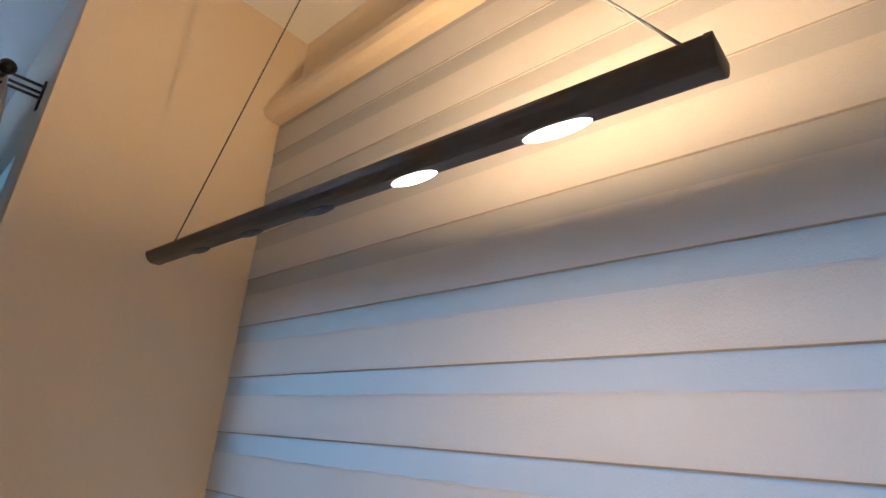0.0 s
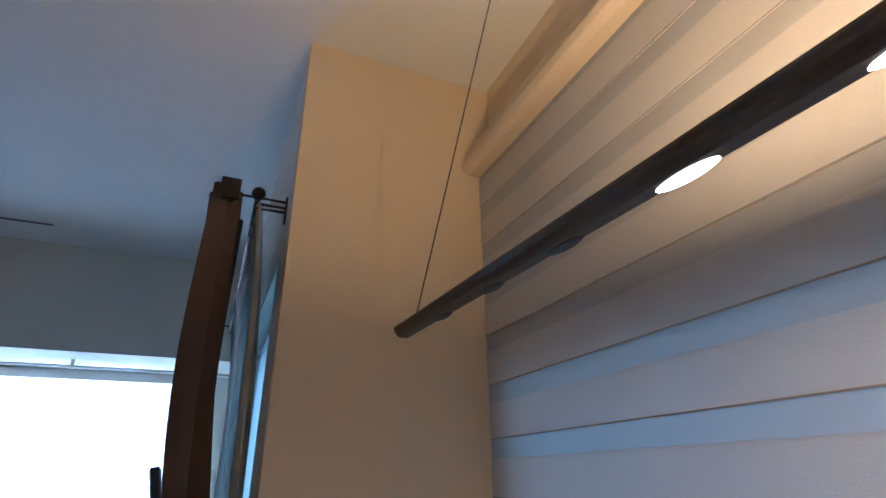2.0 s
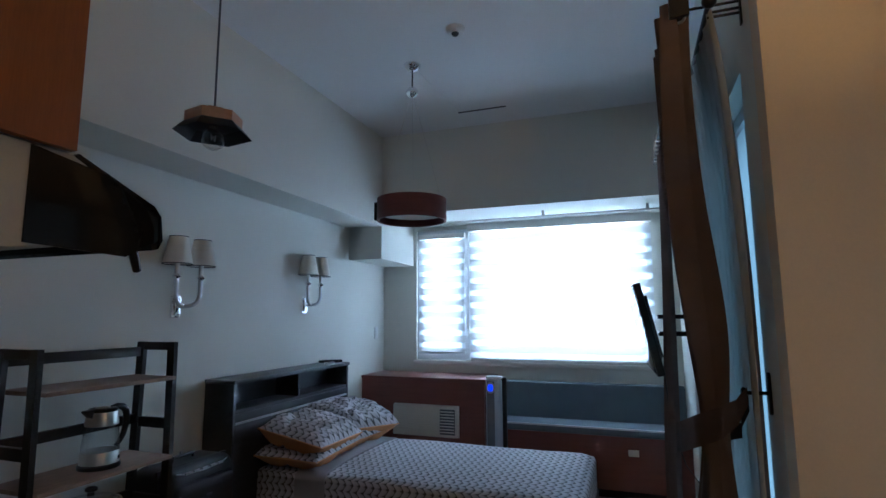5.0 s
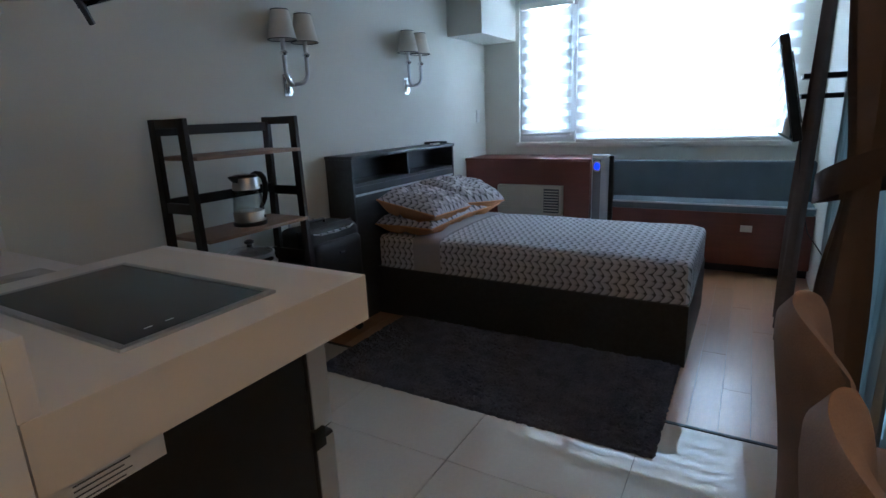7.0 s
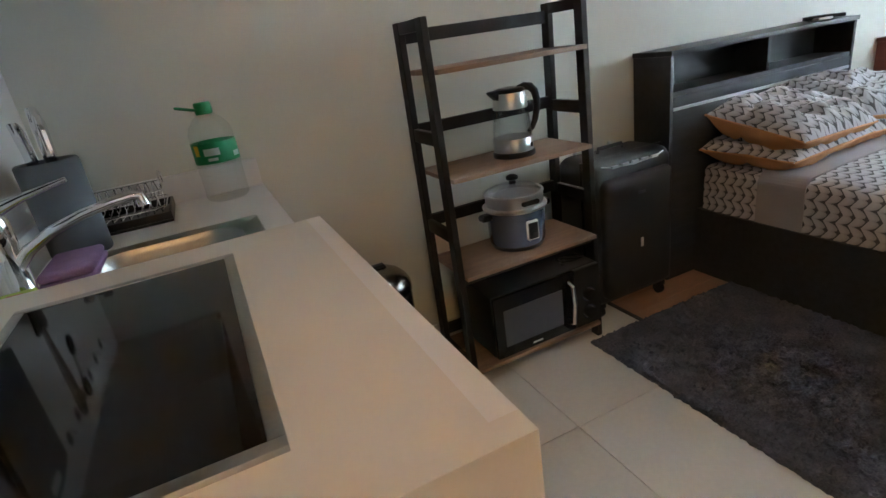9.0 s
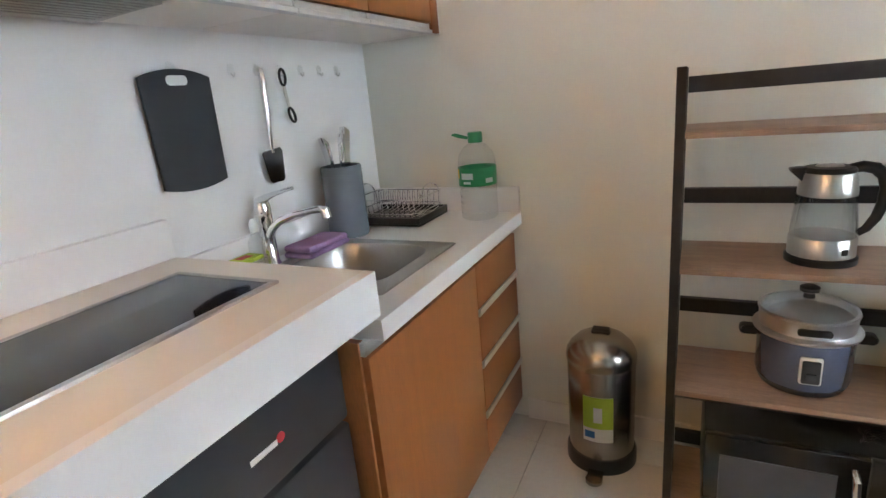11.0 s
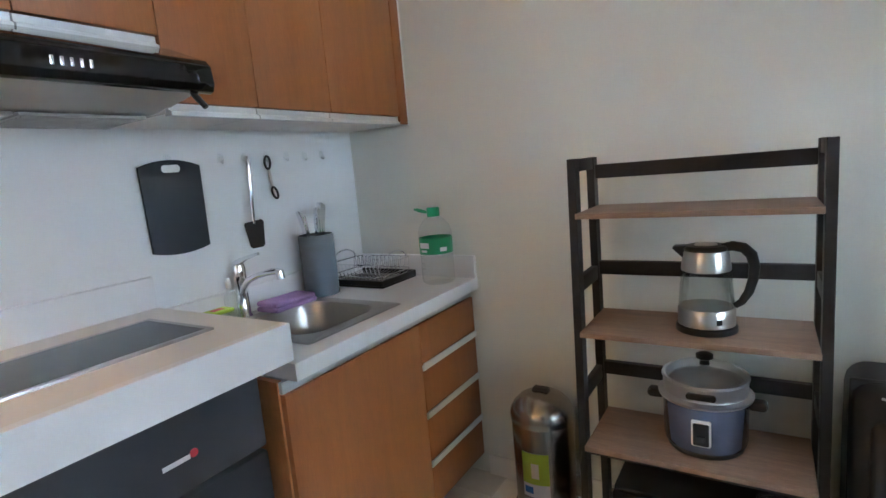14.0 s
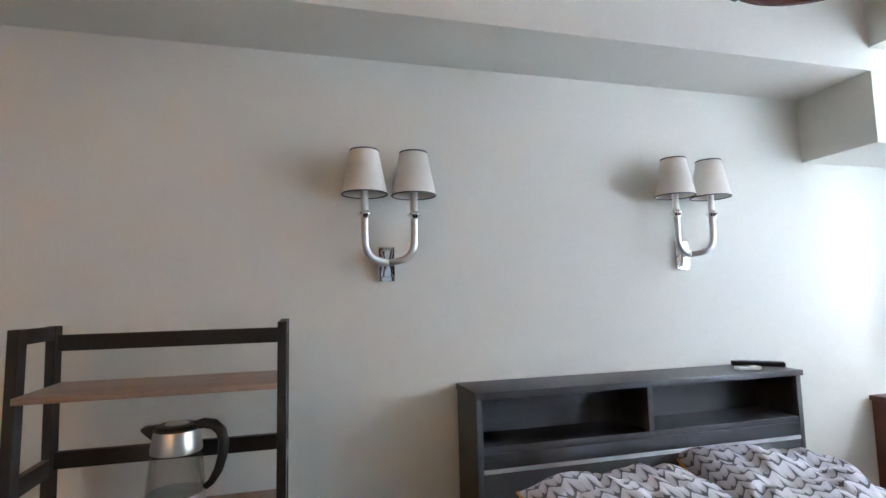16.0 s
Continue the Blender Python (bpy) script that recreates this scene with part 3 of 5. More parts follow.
part("finial", lathe([(0.0, -0.024)] + [(0.024 * math.cos(radians(a)), 0.024 * math.sin(radians(a))) for a in range(-75, 76, 15)] + [(0.0, 0.024)], 20, m=pose(1.645, 0, 0)), M_BLACKMETAL, rod)
part("front_end_cap", box(1.648, 1.668, FY - 0.032, FY + 0.032, -0.030, 0.048, 0.004, m=None), M_BLACKMETAL, rod)
for x in (1.705, 3.58):
    bm = box(x - 0.010, x + 0.010, -0.1040, -0.0975, -0.07, 0.035, 0.002)
    for z in (0.016, -0.008, -0.026):
        tube([(x, -0.099, z), (x, FY if z > 0 else 0.0, z)], 0.005, 8, bm=bm)
    part("bracket", bm, M_BLACKMETAL, rod)


def drape(bm, x0, x1, y, z0, z1, folds, depth, squeeze=None, thick=0.004, lean=0.0, rows=40, waist=None, sway=None):
    """Hanging cloth with folds; squeeze(h) gives (left, right) shares of the width at the height share h."""
    n = folds * 10
    sheets = []
    for side in (1, -1):
        grid = []
        for i in range(rows + 1):
            h = i / rows
            lo, hi = squeeze(h) if squeeze else (0, 1)
            line = []
            for j in range(n + 1):
                u = j / n
                a = 2 * math.pi * folds * u + 0.6 * noise.noise(Vector((u * 5, h * 1.3, 3.1)))
                d = depth * (waist(h) if waist else 0.65 + 0.35 * (1 - h)) * (0.75 + 0.5 * noise.noise(Vector((u * 7, h * 2, 0))))
                x = x0 + (x1 - x0) * (lo + (hi - lo) * u) + 0.008 * noise.noise(Vector((u * 11, h * 3, 7)))
                line.append(bm.verts.new((x, y + d * math.sin(a) + lean * (1 - h) + (sway(h) if sway else 0) + side * thick / 2, z0 + (z1 - z0) * h)))
            grid.append(line)
        sheets.append(grid)
        for i in range(rows):
            for j in range(n):
                bm.faces.new((grid[i][j], grid[i][j + 1], grid[i + 1][j + 1], grid[i + 1][j]))
    for i in range(rows):
        for j in (0, n):
            bm.faces.new((sheets[0][i][j], sheets[1][i][j], sheets[1][i + 1][j], sheets[0][i + 1][j]))
    return bm


def tied(h):
    k = math.exp(-((h - 0.40) / 0.14) ** 2)
    return 0.20 * k, 1 - 0.40 * k


CY = RY + FY
near_c = thing("curtain", "dark brown grommet curtain tied back to the wall", "curtain", 0, 0, 0, group="brown curtains")
part("cloth", drape(bmesh.new(), 1.69, 2.16, CY, 0.03, 2.545, 6, 0.068, tied, waist=lambda h: 1.0 - 0.42 * math.exp(-((h - 0.41) / 0.10) ** 2), sway=lambda h: 0.008 - 0.062 / (1 + math.exp((h - 0.62) * 14))), M_BROWNCLOTH, near_c)
for i in range(6):
    part("grommet", lathe([(0.020, -0.004), (0.028, -0.004), (0.028, 0.004), (0.020, 0.004), (0.020, -0.004)], 20, m=pose(1.71 + i * 0.08, CY, RZ, 0, 90), caps=False), M_STEEL, near_c)
band = [(1.735, YS + 0.065, 1.205), (1.685, YS + 0.085, 1.195), (1.660, RY + 0.005, 1.165), (1.675, CY - 0.045, 1.130), (1.72, CY + 0.025, 1.090), (1.80, CY + 0.062, 1.055), (1.96, CY + 0.066, 1.020), (2.06, CY - 0.02, 1.02), (1.99, CY - 0.150, 1.05), (1.82, YS + 0.075, 1.12), (1.745, YS + 0.055, 1.195)]
bm = bmesh.new()
lowers, uppers = [], []
fine_band = []
for a, c in zip(band, band[1:]):
    for k in range(5):
        fine_band.append(Vector(a).lerp(Vector(c), k / 5))
for p in fine_band:
    wid = 0.026 + 0.024 * min(1, max(0.0, p.y - YS - 0.06) / 0.10)
    lowers.append(bm.verts.new(p + Vector((0, 0, -wid))))
    uppers.append(bm.verts.new(p + Vector((0, 0, wid))))
for i in range(len(lowers) - 1):
    bm.faces.new((lowers[i], lowers[i + 1], uppers[i + 1], uppers[i]))
bmesh.ops.solidify(bm, geom=bm.faces[:], thickness=0.006)
part("tieback", bm, M_BROWNCLOTH, near_c)
hook = thing("tieback_hook", "black metal tieback hook on the wall", "hook", 1.735, YS, 1.215)
part("plate", prism(rounded(0.028, 0.13, 0.012), 0.0, 0.008, 'y', 0.002), M_BLACKMETAL, hook)
part("knob", join(tube([(0, 0.006, 0.0), (0, 0.07, 0.0)], 0.006), lathe([(0, -0.006), (0.016, -0.004), (0.018, 0.002), (0.012, 0.008), (0, 0.009)], 20, m=pose(0, 0.075, 0.0, -90))), M_BLACKMETAL, hook)
far_c = thing("curtain", "dark brown grommet curtain hanging loose to the floor", "curtain", 0, 0, 0, group="brown curtains")
part("cloth", drape(bmesh.new(), 3.02, 3.48, CY - 0.028, 0.03, 2.545, 5, 0.042, lambda h: (0.03 * math.sin(h * 3), 1 - 0.10 * math.sin(h * 3)), lean=0.045), M_BROWNCLOTH, far_c)
for i in range(6):
    part("grommet", lathe([(0.020, -0.004), (0.028, -0.004), (0.028, 0.004), (0.020, 0.004), (0.020, -0.004)], 20, m=pose(3.03 + i * 0.085, CY, RZ, 0, 90), caps=False), M_STEEL, far_c)
sh = thing("sheer_curtain", "pale translucent sheer curtain over the balcony door", "curtain", 0, 0, 0)
part("cloth", drape(bmesh.new(), 1.69, 3.40, RY - 0.010, 0.05, 2.50, 17, 0.026, thick=0.002, sway=lambda h: -0.055 * (1 - h ** 6)), M_SHEER, sh)

# ---- ceiling fittings ----
pd = thing("hexagon_pendant", "black hexagon pendant lamp with a wooden top", "pendant lamp", 1.335, -0.960, CEIL)
part("canopy", prism([(0.058 * math.cos(radians(a)), 0.058 * math.sin(radians(a))) for a in range(0, 360, 60)], -0.022, -0.001, 'z', 0.003), M_LAMPWOOD, pd)
part("cord", tube([(0, 0, -0.02), (0, 0, -0.86)], 0.004, 8), M_GREY, pd)
rot = 20
for r, z0, z1 in ((0.046, -0.882, -0.860), (0.104, -0.922, -0.8825)):
    part("wooden_cap", prism([(r * math.cos(radians(a + rot)), r * math.sin(radians(a + rot))) for a in range(0, 360, 60)], z0, z1, 'z', 0.003), M_LAMPWOOD, pd)
hexo = [(0.142 * math.cos(radians(a + rot)), 0.142 * math.sin(radians(a + rot))) for a in range(0, 360, 60)]
bm = bmesh.new()
lo = [bm.verts.new((a, c, -0.962)) for a, c in hexo]
hi = [bm.verts.new((a * 0.74, c * 0.74, -0.9228)) for a, c in hexo]
bm.faces.new(hi)
for i in range(6):
    bm.faces.new((lo[i], lo[(i + 1) % 6], hi[(i + 1) % 6], hi[i]))
bmesh.ops.solidify(bm, geom=bm.faces[:], thickness=0.004)
part("shade", bm, M_SHELFFRAME, pd, smooth=False)
bulb = part("bulb", lathe([(0.0, -1.022)] + [(0.042 * math.cos(radians(a)), -0.980 + 0.042 * math.sin(radians(a))) for a in range(-75, 60, 15)] + [(0.018, -0.932)], 24), M_BULB, pd)
part("filament", tube([(-0.012, 0, -0.96), (-0.008, 0, -0.985), (0, 0, -0.965), (0.008, 0, -0.985), (0.012, 0, -0.96)], 0.0015, 6), M_STEEL, bulb)
dt = thing("smoke_detector", "white round smoke detector on the ceiling", "smoke detector", 2.51, -1.552, CEIL)
part("base", lathe([(0.0, -0.03), (0.044, -0.03), (0.055, -0.012), (0.056, -0.001)], 28), M_PAPER, dt)
part("sensor", lathe([(0.0, -0.048), (0.012, -0.047), (0.020, -0.040), (0.022, -0.031)], 24), M_GREY, dt)
ch = thing("drum_pendant", "red-brown ring pendant lamp with a pulley ball", "pendant lamp", 2.835, -1.145, CEIL)
part("canopy", lathe([(0.0, -0.045), (0.03, -0.042), (0.052, -0.022), (0.056, -0.001)], 28), M_CHROME, ch)
part("stem", tube([(0, 0, -0.04), (0, 0, -0.17)], 0.005), M_BLACKMETAL, ch)
part("pulley_ball", lathe([(0.0, -0.225)] + [(0.040 * math.cos(radians(a)), -0.19 + 0.036 * math.sin(radians(a))) for a in range(-75, 76, 15)] + [(0.0, -0.155)], 24), M_CHROME, ch)
for a in (20, 140, 260):
    part("wire", tube([(0.01 * math.cos(radians(a)), 0.01 * math.sin(radians(a)), -0.22), (0.210 * math.cos(radians(a)), 0.210 * math.sin(radians(a)), -0.92)], 0.0012, 6), M_STEEL, ch)
part("drum", lathe([(0.210, -1.052), (0.221, -1.052), (0.221, -0.912), (0.210, -0.912), (0.210, -1.052)], 64, caps=False), M_DRUM, ch)
part("diffuser", lathe([(0.0, -1.006), (0.208, -1.006), (0.208, -1.001), (0.0, -1.001)], 48), M_BEIGE, ch)
part("clamp", box(-0.02, 0.02, 0.217, 0.241, -1.042, -0.927, 0.004, m=pose(0, 0, 0, 0, 0, 15)), M_BLACKMETAL, ch)
tk = thing("cable_trunking", "white cable trunking on the ceiling beside the pendant", "trunking", 0, 0, CEIL)
part("cover", box(1.300, 1.328, -1.520, -1.022, -0.016, -0.001, 0.003), M_PAPER, tk, smooth=False)
sl = thing("ceiling_cable", "thin dark cable strip fixed on the ceiling", "cable", 0, 0, CEIL)
part("strip", box(3.702, 3.716, -1.575, -1.180, -0.008, -0.001, 0.002), M_GREY, sl, smooth=False)
part("lead", tube([(2.885, -1.147, -0.003), (3.70, -1.183, -0.003)], 0.0022, 6), M_CEIL, sl)

# ---- wall sconces ----
sc = thing("wall_sconce", "chrome double-arm wall sconce with cream shades", "wall lamp", 2.102, 0, 1.523, group="bed wall sconces")
bm = prism([(-0.030, -0.065), (0.030, -0.065), (0.030, 0.058), (-0.030, 0.058)], -0.012, -0.001, 'y', 0.003)
prism([(-0.022, -0.05), (0.022, -0.05), (0.014, 0.0), (0.022, 0.045), (-0.022, 0.045), (-0.014, 0.0)], -0.03, -0.010, 'y', 0.004, bm=bm)
part("backplate", bm, M_CHROME, sc)
for sx in (-1, 1):
    pts = [(0, -0.028, 0.0), (0.006 * sx, -0.060, -0.002)] + [(sx * (0.022 + 0.0625 * math.sin(radians(a))), -0.080 - 0.016 * math.sin(radians(a)), 0.062 - 0.060 * math.cos(radians(a))) for a in range(10, 91, 16)] + [(sx * 0.0855, -0.096, 0.11), (sx * 0.0855, -0.096, 0.158)]
    arm = part("arm", tube(pts, 0.0118, 14), M_SATIN, sc)
    part("collar", lathe([(0.0125, -0.014), (0.016, -0.010), (0.024, -0.002), (0.024, 0.002), (0.015, 0.008), (0.012, 0.012)], 24, m=pose(sx * 0.0855, -0.096, 0.162)), M_CHROME, arm)
    part("candle_tube", lathe([(0.0125, 0.17), (0.0125, 0.27)], 20, m=pose(sx * 0.0855, -0.096, 0)), M_PAPER, arm)
    shade = part("shade", lathe([(0.0765, 0.228), (0.0775, 0.229), (0.0475, 0.380), (0.0465, 0.379), (0.0765, 0.228)], 40, m=pose(sx * 0.0855, -0.096, 0), caps=False), M_BEIGE, sc)
    part("trim_ring", lathe([(0.0755, 0.227), (0.0786, 0.2275), (0.0782, 0.2310), (0.0755, 0.2310), (0.0755, 0.227)], 40, m=pose(sx * 0.0855, -0.096, 0), caps=False), M_GREY, shade)
    part("trim_ring", lathe([(0.0460, 0.377), (0.0492, 0.377), (0.0487, 0.382), (0.0460, 0.382), (0.0460, 0.377)], 40, m=pose(sx * 0.0855, -0.096, 0), caps=False), M_GREY, shade)
copy_thing(sc, pose(3.346, 0, 1.552))

# ---- bed ----
bed = thing("bed", "dark wooden bed with a bookcase headboard", "bed", 0, 0, 0)
HX0, HX1, HT = 2.352, 3.668, 1.090
hb = part("headboard", box(HX0 + 0.02, HX1 - 0.02, -0.035, -0.012, 0.0, HT - 0.022), M_DARKWOOD, bed, "dark headboard with two open niches", smooth=False)
part("top_board", box(HX0 - 0.004, HX1 + 0.004, -0.238, -0.010, HT - 0.022, HT, 0.002), M_DARKWOOD, hb)
for x0, x1 in ((HX0, HX0 + 0.02), (HX1 - 0.02, HX1)):
    part("side_board", box(x0, x1, -0.228, -0.012, 0, HT - 0.0225, 0.0015), M_DARKWOOD, hb)
part("divider", box(2.990, 3.010, -0.222, -0.036, 0.915, HT - 0.0225, 0.0015), M_DARKWOOD, hb)
part("niche_floor", box(HX0 + 0.0205, HX1 - 0.0205, -0.224, -0.036, 0.893, 0.9145, 0.0015), M_DARKWOOD, hb)
part("front_panel", box(HX0 + 0.0205, HX1 - 0.0205, -0.228, -0.210, 0.846, 0.8925, 0.0015), M_DARKWOOD, hb)
part("metal_strip", box(HX0 + 0.0205, HX1 - 0.0205, -0.229, -0.212, 0.832, 0.845, 0.001), M_ALU, hb, "brushed metal strip")
part("lower_panel", box(HX0 + 0.0205, HX1 - 0.0205, -0.228, -0.210, 0.0, 0.831, 0.0015), M_DARKWOOD, hb)
BX0, BX1, BY0, BY1 = 2.535, 3.555, -2.178, -0.232
part("side_rail", box(BX0, BX0 + 0.025, BY0, BY1, 0.0, 0.335, 0.003), M_DARKWOOD, bed)
part("side_rail", box(BX1 - 0.025, BX1, BY0, BY1, 0.0, 0.335, 0.003), M_DARKWOOD, bed)
part("foot_rail", box(BX0 + 0.026, BX1 - 0.026, BY0, BY0 + 0.025, 0.0, 0.335, 0.003), M_DARKWOOD, bed)
part("slat_base", box(BX0 + 0.03, BX1 - 0.03, BY0 + 0.03, BY1 - 0.004, 0.31, 0.3365, 0.002), M_DARKWOOD, bed)


def soft_box(x0, x1, y0, y1, z0, z1, r, nx, ny, wob=0.006, seed=0.0, foot=None):
    """A padded block with rounded edges and a slightly uneven surface."""
    b = bmesh.new()
    bmesh.ops.create_cube(b, size=2)
    bmesh.ops.subdivide_edges(b, edges=b.edges[:], cuts=22, use_grid_fill=True)
    hx, hy, hz = (x1 - x0) / 2, (y1 - y0) / 2, (z1 - z0) / 2
    for v in b.verts:
        p = Vector((v.co.x * hx, v.co.y * hy, v.co.z * hz))
        q = Vector((max(-hx + r, min(hx - r, p.x)), max(-hy + r, min(hy - r, p.y)), max(-hz + r, min(hz - r, p.z))))
        d = p - q
        if d.length > 1e-6:
            p = q + d.normalized() * r
        n = noise.noise(p * 4.5 + Vector((seed, 0, 0))) * wob + noise.noise(p * 15 + Vector((0, seed, 0))) * wob * 0.4
        p.z += n
        p.x += n * 0.7
        v.co = p + Vector(((x0 + x1) / 2, (y0 + y1) / 2, (z0 + z1) / 2))
        if foot is not None:
            v.co.z = max(v.co.z + (0.022 * (1 - (p.x / hx) ** 2) * (1 - (p.y / hy) ** 2) if p.z > 0 else 0), foot)
    return b


mt = thing("mattress", "mattress in a white and charcoal zigzag sheet", "mattress", 3.045, -1.205, 0.3375)
part("cover", soft_box(-0.503, 0.503, -0.968, 0.965, -0.06, 0.2175, 0.045, 20, 30, foot=0.0), M_ZIG, mt)
prof = [(-0.511, 0.002)] + [(-0.511 + 0.05 * (1 - math.cos(radians(a))), 0.175 + 0.05 * math.sin(radians(a))) for a in range(0, 91, 15)] + [(-0.25, 0.239), (0.0, 0.243), (0.25, 0.239)] + [(0.461 + 0.05 * math.sin(radians(a)), 0.175 + 0.05 * math.cos(radians(a))) for a in range(0, 91, 15)] + [(0.511, 0.002)]
inner = [(a * 0.985, c - 0.006 if c > 0.1 else c) for a, c in prof]
bm = bmesh.new()
rows = [[bm.verts.new((a, y, c)) for a, c in prof + inner[::-1]] for y in (0.47, 0.67)]
for i in range(len(prof) * 2):
    k = (i + 1) % (len(prof) * 2)
    bm.faces.new((rows[0][i], rows[0][k], rows[1][k], rows[1][i]))
for ring in rows:
    n = len(prof)
    for i in range(n - 1):
        bm.faces.new((ring[i], ring[i + 1], ring[2 * n - 2 - i], ring[2 * n - 1 - i]))
part("border_band", bm, M_BAND, mt, "plain grey border band", smooth=False)


def pillow(x, y, z, rx, ry, rz, w=0.62, d=0.42, t=0.15, label="plump zigzag pillow with a tan underside", seed=0.0):
    p = thing("pillow", label, "pillow", group="bed pillows")
    p.matrix_world = pose(x, y, z, rx, ry, rz)
    n = 46
    for name, s, material in (("top_side", 1, M_ZIG), ("underside", -1, M_TAN)):
        bm = bmesh.new()
        g = []
        for i in range(n + 1):
            line = []
            for j in range(n + 1):
                u, v = -1 + 2 * i / n, -1 + 2 * j / n
                fat = max(0.0, (1 - u ** 4) * (1 - v ** 4)) ** 0.55
                pin = 1 - 0.07 * (1 - abs(u)) * abs(v) ** 3
                pin2 = 1 - 0.10 * (1 - abs(v)) * abs(u) ** 3
                q = Vector((u * w / 2 * pin2, v * d / 2 * pin, 0))
                wr = noise.noise(Vector((q.x * 9 + seed, q.y * 9, s))) * 0.030 + noise.noise(Vector((q.x * 26, q.y * 16 + seed, s))) * 0.012
                wr -= max(0.0, 0.22 - abs(noise.noise(Vector((q.x * 7 + q.y * 6 + seed * 3, q.y * 5 - q.x * 3, seed))))) * 0.11
                q.z = s * (t / 2 * fat + wr * fat) + s * 0.0015
                line.append(bm.verts.new(q))
            g.append(line)
        for i in range(n):
            for j in range(n):
                bm.faces.new((g[i][j], g[i + 1][j], g[i + 1][j + 1], g[i][j + 1]))
        ob = part(name, bm, material, p)
    rim = [(math.copysign(min(1, abs(1.42 * math.cos(a))), math.cos(a)) * w / 2 * 0.985, math.copysign(min(1, abs(1.42 * math.sin(a))), math.sin(a)) * d / 2 * 0.985, 0) for a in [2 * math.pi * k / 48 for k in range(48)]]
    part("piping", tube(rim, 0.005, 6, close=True), M_TAN, p)
    return p


pillow(2.80, -0.47, 0.635, 2, 0, 4, seed=1.0, label="lower zigzag pillow with a tan underside")
pillow(3.30, -0.45, 0.630, 3, 0, -5, seed=2.0, label="lower zigzag pillow beside the headboard")
pillow(2.78, -0.50, 0.742, 13, 4, 8, w=0.66, t=0.188, seed=3.0, label="upper zigzag pillow with tan edges leaning on the headboard")
pillow(3.33, -0.47, 0.735, 16, 5, -14, w=0.60, t=0.195, seed=4.0, label="crumpled upper zigzag pillow with tan edges")
rc = thing("remote_control", "black remote control lying on the headboard", "remote control", 3.60, -0.10, HT, -38)
part("body", box(-0.095, 0.095, -0.022, 0.022, 0.001, 0.02, 0.006), M_BLACK, rc)
part("keypad", box(-0.07, 0.05, -0.015, 0.015, 0.020, 0.0215, 0.0005), M_GREY, rc)
rc = thing("remote_control", "small white remote control on the headboard", "remote control", 3.49, -0.16, HT, -10)
part("body", box(-0.045, 0.045, -0.02, 0.02, 0.001, 0.014, 0.005), M_PAPER, rc)
part("keypad", box(-0.03, 0.01, -0.012, 0.012, 0.014, 0.0152, 0.0005), M_GREY, rc)

# ---- rug ----
rug = thing("rug", "shaggy charcoal rug beside the bed", "rug", 0, 0, 0)
bm = bmesh.new()
nx, ny = 96, 190
g = []
for i in range(nx + 1):
    line = []
    for j in range(ny + 1):
        u, v = i / nx, j / ny
        e = min(i, nx - i, j, ny - j)
        x = 1.690 + 0.87 * u + (0.008 * noise.noise(Vector((v * 60, 1, 0))) if i in (0, nx) else 0) + random.uniform(-0.003, 0.003)
        y = -2.16 + 1.73 * v + (0.008 * noise.noise(Vector((u * 40, 5, 0))) if j in (0, ny) else 0) + random.uniform(-0.003, 0.003)
        h = 0.0 if e == 0 else (0.012 + 0.007 * noise.noise(Vector((x * 14, y * 14, 0))) + random.uniform(-0.006, 0.006))
        line.append(bm.verts.new((x, y, h)))
    g.append(line)
for i in range(nx):
    for j in range(ny):
        bm.faces.new((g[i][j], g[i + 1][j], g[i + 1][j + 1], g[i][j + 1]))
part("rug_top", bm, M_RUG, rug)
part("backing", box(1.697, 2.555, -2.153, -0.437, 0.0, 0.003), M_BLACK, rug, smooth=False)

# ---- window corner ----
cab = thing("low_cabinet", "red-brown low cabinet built round an air conditioner", "cabinet", 0, 0, 0)
bm = bmesh.new()
CX0, CY0 = 4.32, -1.20
ACY0, ACY1, ACZ0, ACZ1 = -0.97, -0.34, 0.40, 0.675
box(CX0, CX0 + 0.02, ACY1, -0.004, 0.0, 0.888, 0.001, bm=bm)
box(CX0, CX0 + 0.02, CY0, ACY0, 0.0, 0.888, 0.001, bm=bm)
box(CX0, CX0 + 0.02, ACY0, ACY1, ACZ1, 0.888, bm=bm)
box(CX0, CX0 + 0.02, ACY0, ACY1, 0.0, ACZ0, bm=bm)
part("front", bm, M_REDWOOD, cab, smooth=False)
part("end_panel", box(CX0 + 0.0205, XE - 0.003, CY0, CY0 + 0.02, 0.0, 0.888, 0.001), M_REDWOOD, cab)
part("top", box(CX0 - 0.012, XE - 0.003, CY0 - 0.01, -0.003, 0.889, 0.911, 0.002), M_REDWOOD, cab)
ac = thing("air_conditioner", "cream window air conditioner with a dark side grille", "air conditioner", CX0, 0, 0)
part("housing", box(-0.035, 0.35, ACY0 + 0.004, ACY1 - 0.004, ACZ0 + 0.004, ACZ1 - 0.004, 0.012), M_AC, ac)
gr = part("side_grille", box(-0.040, -0.030, ACY0 + 0.03, ACY0 + 0.17, ACZ0 + 0.03, ACZ1 - 0.03, 0.003), M_GREY, ac)
for k in range(8):
    z = ACZ0 + 0.045 + k * 0.025
    part("louvre", box(-0.046, -0.036, ACY0 + 0.035, ACY0 + 0.165, z, z + 0.010, 0.002), M_AC, gr)
fg = part("front_grille", box(-0.040, -0.030, ACY0 + 0.20, ACY1 - 0.03, ACZ0 + 0.06, ACZ1 - 0.03, 0.003), M_AC, ac)
